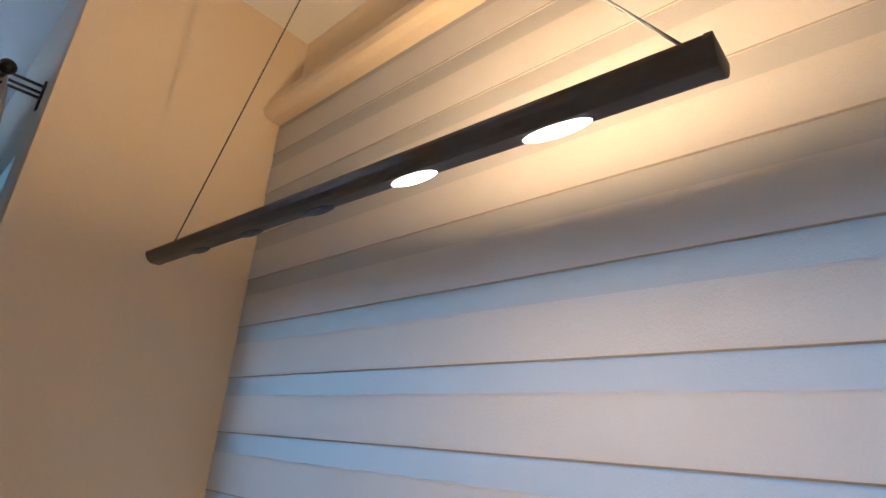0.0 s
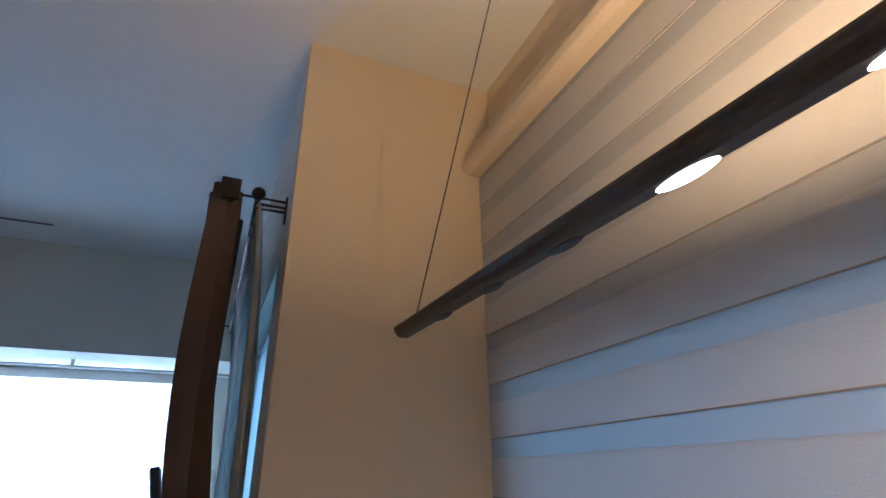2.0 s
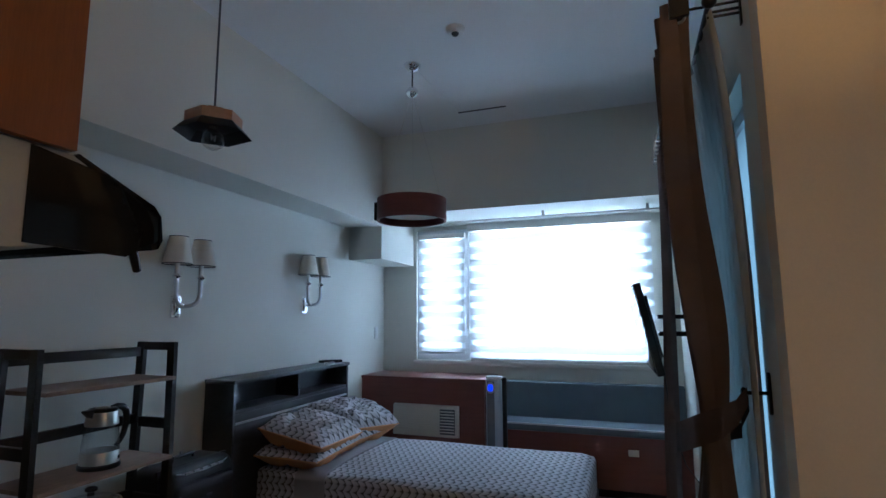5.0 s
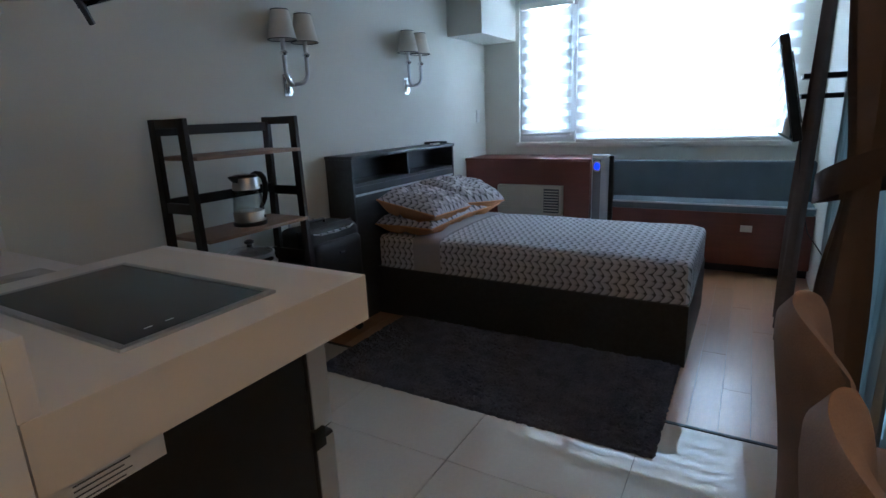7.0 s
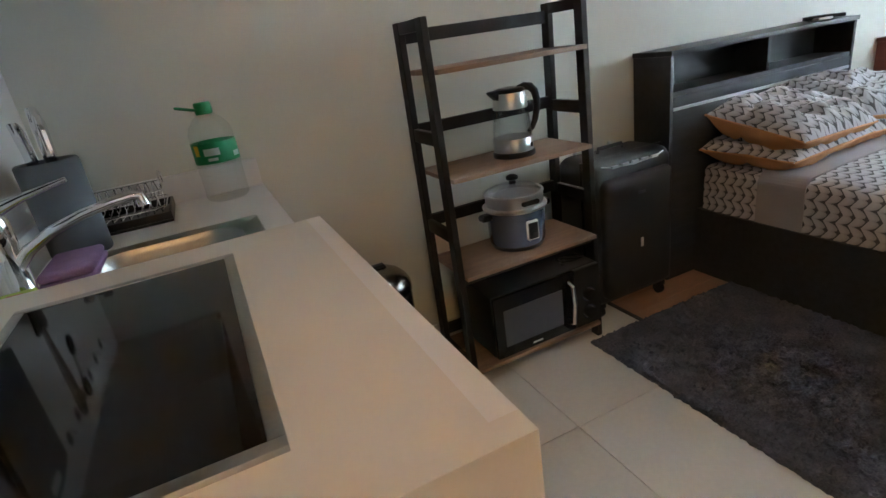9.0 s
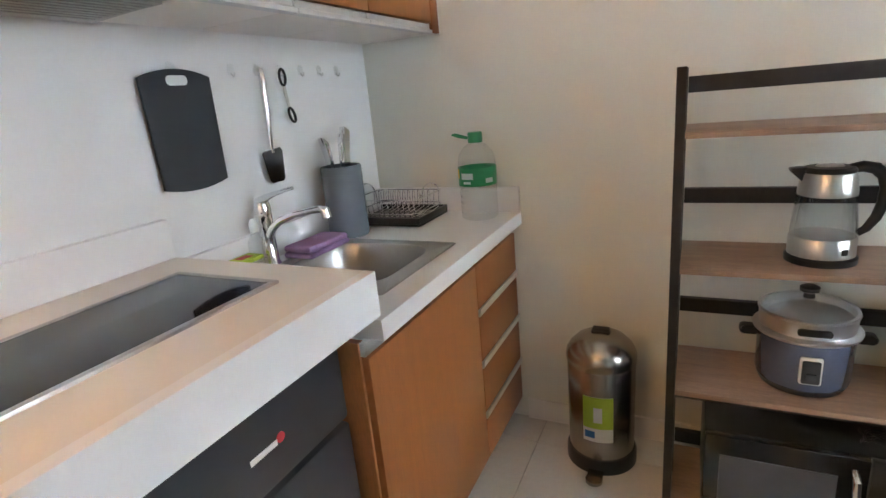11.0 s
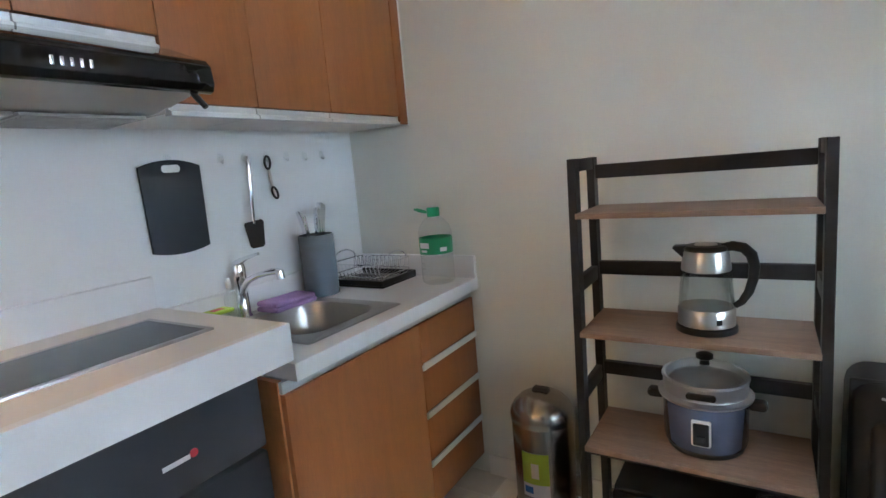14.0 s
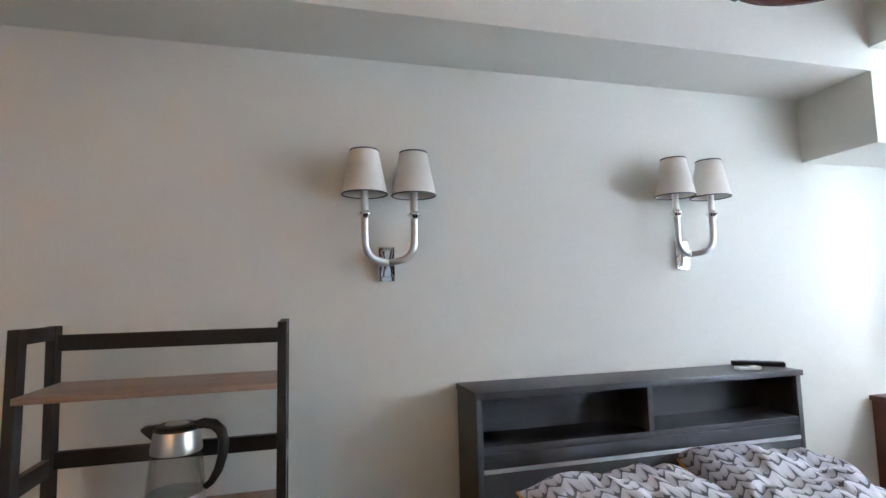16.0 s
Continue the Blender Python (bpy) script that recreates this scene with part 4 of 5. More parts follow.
for k in range(9):
    z = ACZ0 + 0.07 + k * 0.019
    part("louvre", box(-0.045, -0.037, ACY0 + 0.21, ACY1 - 0.04, z, z + 0.008, 0.002), M_AC, fg)
tf = thing("tower_fan", "slim white and black tower fan with a blue display", "fan", 4.22, -1.315, 0)
tf.scale = (1, 1, 1.035)
part("base", lathe([(0.13, 0.0), (0.13, 0.018), (0.08, 0.03), (0.0, 0.03)], 32), M_BLACK, tf)
part("column", prism(rounded(0.10, 0.145, 0.045), 0.03, 0.90, 'z', 0.01), M_FANGREY, tf)
part("back_shell", prism(rounded(0.085, 0.12, 0.04, cx=0.025, cy=-0.04), 0.04, 0.915, 'z', 0.01), M_BLACK, tf)
part("top_cap", prism(rounded(0.10, 0.145, 0.045), 0.901, 0.925, 'z', 0.008), M_PAPER, tf)
part("display", prism(rounded(0.045, 0.055, 0.02, cx=0.02, cy=0.835), -0.0575, -0.053, 'x', 0.0), M_BLUELED, tf, smooth=False)
part("display_rim", prism(rounded(0.06, 0.09, 0.025, cx=0.02, cy=0.835), -0.0555, -0.050, 'x', 0.001), M_FANGREY, tf)
part("front_grille", box(-0.0535, -0.046, -0.012, 0.052, 0.10, 0.885, 0.003), M_FANFRONT, tf)
bn = thing("window_bench", "red-brown window bench with grey-blue cushions", "bench", 0, 0, 0)
part("base", box(4.36, XE - 0.003, YS + 0.004, CY0 - 0.012, 0.085, 0.498, 0.003), M_REDWOOD, bn)
part("toe_kick", box(4.46, XE - 0.01, YS + 0.004, CY0 - 0.012, 0.0, 0.084), M_BLACK, bn, smooth=False)
part("pull", box(4.353, 4.362, -2.44, -2.36, 0.355, 0.405, 0.002), M_STEEL, bn)
part("seat_cushion", box(4.345, XE - 0.13, YS + 0.006, CY0 - 0.014, 0.500, 0.563, 0.018), M_CUSHION, bn)
part("seat_piping", box(4.341, 4.349, YS + 0.006, CY0 - 0.014, 0.552, 0.566, 0.003), M_ALU, bn)
part("back_cushion", box(XE - 0.125, XE - 0.006, YS + 0.006, CY0 - 0.014, 0.500, 0.868, 0.02), M_CUSHION, bn)

# ---- television ----
tv = thing("television", "flat black television on a tilting wall arm", "television")
m = Matrix.Translation((3.56, -2.485, 1.375)) @ pose(0, 0, 0, 0, 0, 2.5) @ pose(0, 0, 0, -12)
tv.matrix_world = m
part("housing", box(-0.44, 0.44, -0.045, 0.0, -0.275, 0.275, 0.008), M_BLACK, tv)
part("back_bulge", box(-0.26, 0.26, -0.065, -0.034, -0.20, 0.14, 0.012), M_BLACK, tv)
part("screen", box(-0.425, 0.425, 0.0, 0.003, -0.255, 0.262, 0.001), M_SCREEN, tv, "glossy dark screen")
for x in (-0.1, 0.1):
    part("mount_rail", box(x - 0.015, x + 0.015, -0.085, -0.066, -0.20, 0.20, 0.003), M_BLACKMETAL, tv)
arm = thing("tv_wall_mount", "black swivel wall mount behind the television", "wall mount", 3.60, YS, 1.39)
part("wall_plate", box(-0.06, 0.06, 0.001, 0.015, -0.12, 0.12, 0.003), M_BLACKMETAL, arm)
for z in (-0.05, 0.06):
    part("arm", box(-0.09, 0.09, 0.015, 0.235, z - 0.014, z + 0.014, 0.004), M_BLACKMETAL, arm)
cb = thing("tv_cable", "thin black cable hanging from the television", "cable", 3.20, -2.60, 0)
part("cord", tube([(0, 0, 1.12), (0.01, -0.01, 1.0), (0.0, -0.02, 0.85), (0.06, -0.09, 0.60), (0.1, -0.19, 0.45)], 0.003, 6), M_BLACK, cb)

# ---- ladder shelf ----
SX0, SX1, STOP = 1.142, 1.774, 1.343
shf = thing("ladder_shelf", "dark ladder shelf unit with brown wooden boards", "shelf", 0, 0, 0)


def sy(z):
    """Front edge of the side frame at the height z."""
    return -0.412 + 0.022 * z / STOP


def by(z):
    """Front edge of the rear posts at the height z."""
    return -0.170 - 0.028 * z / STOP


for x in (SX0, SX1 - 0.024):
    for edge in (sy, by):
        b = bmesh.new()
        v = [b.verts.new((x + dx, edge(z) + dy, z)) for z in (0, STOP) for dx, dy in ((0, 0), (0.024, 0), (0.024, 0.043), (0, 0.043))]
        for q in ((0, 1, 2, 3), (4, 5, 6, 7), (0, 1, 5, 4), (1, 2, 6, 5), (2, 3, 7, 6), (3, 0, 4, 7)):
            b.faces.new([v[k] for k in q])
        bmesh.ops.recalc_face_normals(b, faces=b.faces)
        bmesh.ops.bevel(b, geom=b.edges[:], offset=0.0015, segments=1, affect='EDGES')
        part("post", b, M_SHELFFRAME, shf)
    for z0, z1 in ((1.305, 1.342), (0.945, 0.990), (0.600, 0.645), (0.07, 0.11)):
        part("side_rail", box(x + 0.002, x + 0.022, sy(z0) + 0.0435, by(z0) - 0.0005, z0, z1, 0.0015), M_SHELFFRAME, shf)
for z in (1.296, 0.981, 0.632, 0.14):
    part("back_rail", box(SX0 + 0.025, SX1 - 0.025, by(z) + 0.012, by(z) + 0.034, z - 0.022, z + 0.022, 0.0015), M_SHELFFRAME, shf)
SHELVES = (1.187, 0.835, 0.475, 0.085)
for z in SHELVES:
    part("board", box(SX0 + 0.0245, SX1 - 0.0245, sy(z) - 0.022, by(z) + 0.043, z - 0.016, z, 0.0015), M_SHELFWOOD, shf, "brown wooden board")
    if z < 0.6:
        part("board_rail", box(SX0 + 0.0245, SX1 - 0.0245, sy(z) + 0.012, sy(z) + 0.032, z - 0.043, z - 0.0165, 0.001), M_SHELFFRAME, shf)

# kettle
kt = thing("electric_kettle", "glass and steel electric kettle with black handle", "kettle", 1.492, -0.290, SHELVES[1], 0)
kt.scale = (0.91, 0.91, 0.91)
part("base", lathe([(0.0, 0.001), (0.087, 0.001), (0.087, 0.016), (0.078, 0.021), (0.0, 0.021)], 40), M_BLACK, kt)
part("steel_foot", lathe([(0.0, 0.022), (0.081, 0.022), (0.081, 0.072), (0.078, 0.076), (0.0, 0.076)], 40), M_STEEL, kt)
part("glass_body", lathe([(0.079, 0.077), (0.078, 0.10), (0.069, 0.198), (0.0665, 0.198), (0.0755, 0.10), (0.0765, 0.077), (0.079, 0.077)], 40, caps=False), M_GLASS, kt)
part("steel_collar", lathe([(0.0695, 0.190), (0.0695, 0.203), (0.063, 0.246), (0.060, 0.252), (0.0, 0.254)], 40), M_STEEL, kt)
part("lid", lathe([(0.061, 0.2515), (0.0625, 0.258), (0.056, 0.266), (0.036, 0.268), (0.034, 0.2665), (0.0, 0.2665)], 40), M_BLACK, kt)
part("lid_disc", lathe([(0.033, 0.267), (0.030, 0.2705), (0.0, 0.272)], 32), M_STEEL, kt)
part("spout", prism([(-0.060, 0.225), (-0.082, 0.246), (-0.094, 0.258), (-0.090, 0.265), (-0.050, 0.267)], -0.020, 0.020, 'y', 0.005), M_BLACK, kt)
part("handle", tube([(0.045, 0, 0.258), (0.072, 0, 0.264), (0.100, 0, 0.258), (0.120, 0, 0.238), (0.128, 0, 0.205), (0.125, 0, 0.165), (0.114, 0, 0.125), (0.096, 0, 0.094), (0.078, 0, 0.080)], [0.013, 0.015, 0.016, 0.016, 0.015, 0.014, 0.013, 0.011, 0.009], 14), M_BLACK, kt)
part("switch", box(-0.008, 0.008, -0.084, -0.078, 0.035, 0.052, 0.002, m=pose(0, 0, 0, 0, 0, 30)), M_BLACK, kt)

# rice cooker
rk = thing("rice_cooker", "silver-blue rice cooker with a steamer and glass lid", "rice cooker", 1.484, -0.268, SHELVES[2])
rk.scale = (1.01, 1.01, 1.03)
part("foot", lathe([(0.0, 0.001), (0.100, 0.001), (0.108, 0.018), (0.0, 0.018)], 40), M_BLACK, rk)
part("pot_body", lathe([(0.106, 0.018), (0.111, 0.03), (0.113, 0.150), (0.108, 0.152), (0.0, 0.152)], 48), M_SILVERBLUE, rk)
part("rim", lathe([(0.108, 0.152), (0.124, 0.153), (0.126, 0.160), (0.116, 0.166), (0.100, 0.166)], 48, caps=False), M_SATIN, rk)
st = part("steamer", lathe([(0.104, 0.160), (0.110, 0.163), (0.113, 0.205), (0.116, 0.208), (0.104, 0.209), (0.102, 0.165)], 48, caps=False), M_SATIN, rk)
part("steamer_floor", lathe([(0.0, 0.186), (0.060, 0.186), (0.104, 0.190), (0.104, 0.193), (0.0, 0.189)], 40), M_SATIN, st)
part("steamer_grip", prism(rounded(0.075, 0.018, 0.008), -0.002, 0.008, 'y', 0.002, m=pose(0, -0.116, 0.186)), M_BLACK, st)
ld = part("glass_lid", lathe([(0.110, 0.209), (0.085, 0.228), (0.045, 0.238), (0.0, 0.241), (0.0, 0.238), (0.045, 0.235), (0.085, 0.225), (0.108, 0.208)], 40, caps=False), M_GLASS, rk)
part("lid_rim", lathe([(0.106, 0.207), (0.114, 0.207), (0.114, 0.213), (0.106, 0.213), (0.106, 0.207)], 48, caps=False), M_SATIN, ld)
part("knob", lathe([(0.0, 0.238), (0.014, 0.240), (0.012, 0.252), (0.023, 0.258), (0.023, 0.268), (0.012, 0.274), (0.0, 0.275)], 24), M_BLACK, ld)
for sx in (-1, 1):
    part("side_handle", prism(rounded(0.05, 0.026, 0.012), -0.016, 0.016, 'y', 0.005, m=pose(sx * 0.132, 0, 0.137)), M_BLACK, rk)
sp = part("switch_panel", prism(rounded(0.050, 0.075, 0.006), -0.004, 0.006, 'y', 0.002, m=pose(0.0, -0.112, 0.082)), M_PAPER, rk)
part("panel_face", prism(rounded(0.040, 0.062, 0.004), -0.009, -0.003, 'y', 0.001, m=pose(0.0, -0.112, 0.080)), M_BLACK, sp)
part("lever", box(-0.011, 0.011, -0.008, 0.0, -0.01, 0.006, 0.002, m=pose(0.0, -0.120, 0.073)), M_INK, sp)

# microwave
mw = thing("microwave", "black microwave oven with two dials", "microwave", 1.472, -0.28, SHELVES[3])
part("housing", box(-0.225, 0.275, -0.135, 0.15, 0.012, 0.275, 0.006), M_BLACK, mw)
dr = part("door", box(-0.224, 0.150, -0.158, -0.1355, 0.014, 0.273, 0.006), M_GLASSBLACK, mw)
part("window", box(-0.185, 0.085, -0.1605, -0.157, 0.060, 0.215, 0.001), M_GREY, dr, "dull grey door window")
part("handle", tube([(0.118, -0.158, 0.235), (0.118, -0.185, 0.225), (0.122, -0.190, 0.15), (0.118, -0.185, 0.065), (0.118, -0.158, 0.055)], 0.010, 10), M_CHROME, dr)
pn = part("control_panel", box(0.152, 0.274, -0.158, -0.1355, 0.014, 0.273, 0.004), M_BLACK, mw)
for z in (0.155, 0.075):
    dl = part("dial", lathe([(0.0, 0.0), (0.026, 0.0), (0.024, 0.018), (0.0, 0.019)], 28, m=pose(0.213, -0.158, z, 90)), M_BLACK, pn)
    part("dial_ring", lathe([(0.026, 0.001), (0.032, 0.001), (0.032, 0.006), (0.026, 0.006), (0.026, 0.001)], 28, m=pose(0.213, -0.158, z, 90), caps=False), M_CHROME, dl)
part("badge", box(-0.065, -0.02, -0.1595, -0.157, 0.030, 0.036), M_PAPER, mw, smooth=False)
for x, y in ((-0.2, -0.11), (0.25, -0.11), (-0.2, 0.12), (0.25, 0.12)):
    part("foot", lathe([(0.012, 0.0), (0.014, 0.012)], 12, m=pose(x, y, 0)), M_BLACK, mw)
bag = thing("cord_bundle", "bundle of dark power cord on the microwave", "power cord", 1.66, -0.345, SHELVES[3] + 0.276)
pts = [(0.05 * math.cos(a * 0.9) * (1 + 0.2 * math.sin(a)), 0.03 * math.sin(a * 1.3), 0.005 + 0.010 * (a / 18)) for a in [0.35 * k for k in range(54)]]
part("cord", tube(pts, 0.0032, 6), M_BLACK, bag)

# pedal bin
bn2 = thing("pedal_bin", "brushed steel pedal bin with a printed sticker", "waste bin", 0.922, -0.148, 0)
bn2.scale = (0.96, 0.96, 0.97)
part("base_ring", lathe([(0.0, 0.001), (0.128, 0.001), (0.128, 0.045), (0.122, 0.055), (0.0, 0.055)], 48), M_BLACK, bn2)
part("bucket", lathe([(0.118, 0.056), (0.121, 0.40), (0.118, 0.405), (0.0, 0.405)], 56), M_BINSTEEL, bn2)
part("lid", lathe([(0.124, 0.408), (0.125, 0.428), (0.122, 0.446), (0.110, 0.468), (0.086, 0.492), (0.056, 0.508), (0.030, 0.515), (0.0, 0.517)], 56), M_BINSTEEL, bn2)
part("hinge", box(-0.05, 0.05, 0.10, 0.135, 0.06, 0.44, 0.006), M_BLACK, bn2)
part("lid_grip", prism([(-0.035, 0.0), (-0.028, 0.016), (0.028, 0.016), (0.035, 0.0)], -0.014, 0.014, 'y', 0.003, m=pose(0, 0, 0.513)), M_BLACK, bn2)
part("pedal", join(box(-0.028, 0.028, -0.185, -0.120, 0.010, 0.020, 0.004), lathe([(0.0, 0.008), (0.030, 0.008), (0.030, 0.020), (0.0, 0.022)], 24, m=pose(0, -0.172, 0))), M_BINSTEEL, bn2)


def curved_label(r, a0, a1, z0, z1, n=10):
    bm = bmesh.new()
    lo, hi = [], []
    for k in range(n + 1):
        a = radians(a0 + (a1 - a0) * k / n)
        lo.append(bm.verts.new((r * math.cos(a), r * math.sin(a), z0)))
        hi.append(bm.verts.new((r * math.cos(a), r * math.sin(a), z1)))
    for k in range(n):
        bm.faces.new((lo[k], lo[k + 1], hi[k + 1], hi[k]))
    bmesh.ops.solidify(bm, geom=bm.faces[:], thickness=0.0006)
    return bm


stk = part("sticker", curved_label(0.1222, -112, -62, 0.135, 0.315), M_PAPER, bn2)
part("lime_field", curved_label(0.1230, -112, -62, 0.190, 0.315), M_LIME, stk)
part("pictogram", curved_label(0.1238, -94, -80, 0.215, 0.275), M_PAPER, stk)
part("blue_field", curved_label(0.1230, -109, -92, 0.150, 0.178), M_BLUE, stk)

# suitcase
su = thing("suitcase", "black soft-shell suitcase standing by the bed", "suitcase", 2.048, -0.20, 0)
part("shell", soft_box(-0.225, 0.225, -0.13, 0.13, 0.055, 0.72, 0.055, 10, 10, 0.004, 5.0), M_CASE, su, "black fabric shell")
part("front_pocket", soft_box(-0.190, 0.190, -0.165, -0.10, 0.10, 0.645, 0.03, 10, 10, 0.003, 6.0), M_CASE, su)
part("corner_band", box(-0.228, 0.228, -0.06, -0.045, 0.06, 0.722, 0.006), M_BLACK, su)
hd = part("top_handle", tube([(-0.07, 0.02, 0.715), (-0.065, 0.02, 0.74), (0.065, 0.02, 0.74), (0.07, 0.02, 0.715)], 0.009), M_BLACK, su)
trim = part("handle_trim", tube([(-0.170, -0.116, 0.700), (-0.12, -0.126, 0.690), (0, -0.131, 0.684), (0.12, -0.126, 0.690), (0.170, -0.116, 0.700)], 0.0035, 8), M_ALU, su, "curved silver trim")
for x in (-0.108, -0.054, 0.0, 0.054, 0.108):
    part("trim_plate", box(x - 0.019, x + 0.019, -0.134, -0.126, 0.686, 0.698, 0.002), M_ALU, trim)
part("badge", box(-0.02, 0.02, -0.1675, -0.163, 0.560, 0.572, 0.001), M_GREY, su)
part("tag", box(-0.006, 0.006, -0.170, -0.166, 0.32, 0.36), M_PAPER, su, smooth=False)
for x in (-0.18, 0.18):
    for y in (-0.09, 0.09):
        part("wheel", lathe([(0.0, -0.011), (0.026, -0.011), (0.028, 0.0), (0.026, 0.011), (0.0, 0.011)], 20, m=pose(x, y, 0.028, 0, 90)), M_BLACK, su)
        part("foot", box(x - 0.02, x + 0.02, y - 0.02, y + 0.02, 0.045, 0.07, 0.003), M_BLACK, su)
for x in (-0.1, 0.1):
    part("trolley_rail", box(x - 0.008, x + 0.008, 0.128, 0.140, 0.10, 0.73, 0.003), M_ALU, su)

# ---- kitchen ----
HZ, SZ, YJ = 0.998, 0.888, -1.012     # hob counter, sink counter, joint between them
hc = thing("hob_counter", "thick cream solid-surface counter with a raised edge", "counter", 0, 0, 0)
HB = (0.160, 0.450, -1.618, -1.112)
bm = bmesh.new()
for q in ((0.003, HB[0] + 0.012, YK + 0.028, YJ), (HB[1] - 0.012, 0.586, YK + 0.028, YJ), (HB[0] + 0.012, HB[1] - 0.012, YK + 0.028, HB[2] + 0.012), (HB[0] + 0.012, HB[1] - 0.012, HB[3] - 0.012, YJ)):
    box(q[0], q[1], q[2], q[3], HZ - 0.03, HZ, bm=bm)
part("worktop", bm, M_COUNTER, hc, smooth=False)
# same surface as the worktop; the whiter colour paints daylight onto this side
part("front_apron", box(0.586, 0.612, YK + 0.0281, YJ + 0.0005, 0.900, HZ), M_STONE, hc, smooth=False)
part("end_apron", box(0.003, 0.612, YK + 0.0015, YK + 0.028, 0.900, HZ), M_COUNTER, hc, smooth=False)
part("upstand", box(0.001, 0.026, YK + 0.0015, YJ, HZ + 0.0005, HZ + 0.098, 0.002), M_STONE, hc)
hob = thing("ceramic_hob", "black glass built-in hob with a steel frame", "hob", 0, 0, HZ)
bm = bmesh.new()
for q in ((HB[0], HB[1], HB[2], HB[2] + 0.014), (HB[0], HB[1], HB[3] - 0.014, HB[3]), (HB[0], HB[0] + 0.014, HB[2] + 0.014, HB[3] - 0.014), (HB[1] - 0.014, HB[1], HB[2] + 0.014, HB[3] - 0.014)):
    box(*q, -0.012, 0.006, 0.0015, bm=bm)
part("steel_frame", bm, M_SINKSTEEL, hob)
part("glass_plate", box(HB[0] + 0.0142, HB[1] - 0.0142, HB[2] + 0.0142, HB[3] - 0.0142, -0.010, 0.0045), M_GLASSBLACK, hob, smooth=False)
for x in (0.232, 0.268):
    part("touch_mark", box(x - 0.007, x + 0.007, HB[2] + 0.049, HB[2] + 0.0515, 0.0046, 0.0050), M_PAPER, hob, "short pale control mark", smooth=False)
kc = thing("sink_cabinet", "warm brown wooden sink cabinet with drawers", "cabinet", 0, 0, 0)
part("side_panel", box(0.003, 0.560, -1.035, -1.017, 0.0, 0.839), M_DOORWOOD, kc, smooth=False)
part("side_panel", box(0.003, 0.560, -0.020, -0.003, 0.09, 0.839), M_DOORWOOD, kc, smooth=False)
part("bottom_panel", box(0.003, 0.555, -1.0165, -0.0205, 0.09, 0.108), M_DOORWOOD, kc, smooth=False)
part("toe_kick", box(0.003, 0.50, -1.0165, -0.003, 0.0, 0.089), M_DOORWOOD, kc, smooth=False)
part("channel", box(0.556, 0.572, -1.030, -0.004, 0.806, 0.838, 0.001), M_ALU, kc, "aluminium finger channel")
part("door", box(0.561, 0.580, -1.030, -0.412, 0.092, 0.804, 0.0015), M_WOOD, kc)
for z0, z1 in ((0.655, 0.804), (0.468, 0.650), (0.275, 0.463), (0.092, 0.270)):
    d = part("drawer_front", box(0.561, 0.580, -0.408, -0.006, z0, z1 - (0.022 if z1 < 0.8 else 0), 0.0015), M_WOOD, kc)
    if z1 < 0.8:
        part("handle", prism([(0.560, z1 - 0.0215), (0.582, z1 - 0.0215), (0.586, z1 - 0.016), (0.588, z1 + 0.008), (0.583, z1 + 0.008), (0.578, z1 - 0.010), (0.560, z1 - 0.012)], -0.408, -0.006, 'y'), M_ALU, d, smooth=False)
sc2 = thing("sink_counter", "white solid-surface sink counter with an upstand", "counter", 0, 0, 0)
SK = (0.078, 0.538, -0.888, -0.440)
for q in ((0.003, SK[0] + 0.01, YJ + 0.0015, -0.002), (SK[1] - 0.01, 0.611, YJ + 0.0015, -0.002), (SK[0] + 0.01, SK[1] - 0.01, YJ + 0.0015, SK[2] + 0.01), (SK[0] + 0.01, SK[1] - 0.01, SK[3] - 0.01, -0.002)):
    part("worktop", box(q[0], q[1], q[2], q[3], 0.840, SZ), M_STONE, sc2, smooth=False)
part("upstand", box(0.001, 0.020, YJ + 0.002, -0.021, SZ + 0.0005, SZ + 0.095, 0.002), M_STONE, sc2)
part("side_upstand", box(0.001, 0.609, -0.020, -0.001, SZ + 0.0005, SZ + 0.095, 0.002), M_STONE, sc2)
sk = thing("sink", "stainless steel inset kitchen sink", "sink", 0.308, -0.664, SZ)
outer = rounded(SK[1] - SK[0], SK[3] - SK[2], 0.012)
bm = bmesh.new()
ringd = [(outer, 0.001), (rounded(0.455, 0.435, 0.012), 0.0045), (rounded(0.36, 0.345, 0.085), 0.0030), (rounded(0.35, 0.335, 0.09), -0.012), (rounded(0.325, 0.31, 0.09), -0.14), (rounded(0.24, 0.23, 0.09), -0.155), (rounded(0.06, 0.06, 0.029), -0.158)]
prev = None
for pts, z in ringd:
    ring = [bm.verts.new((a, c, z)) for a, c in pts]
    if prev:
        for i in range(len(ring)):
            bm.faces.new((prev[i], prev[(i + 1) % len(ring)], ring[(i + 1) % len(ring)], ring[i]))
    prev = ring
bm.faces.new(prev)
part("basin", bm, M_SINKSTEEL, sk)
part("drain", lathe([(0.0, -0.156), (0.03, -0.156), (0.034, -0.152), (0.024, -0.154)], 24), M_CHROME, sk)
tp = thing("kitchen_tap", "chrome single-lever kitchen mixer tap", "tap", 0.060, -0.732, SZ)
part("body", lathe([(0.028, 0.0), (0.028, 0.006), (0.023, 0.012), (0.021, 0.125), (0.024, 0.135), (0.024, 0.180), (0.020, 0.192), (0.0, 0.195)], 28), M_CHROME, tp)
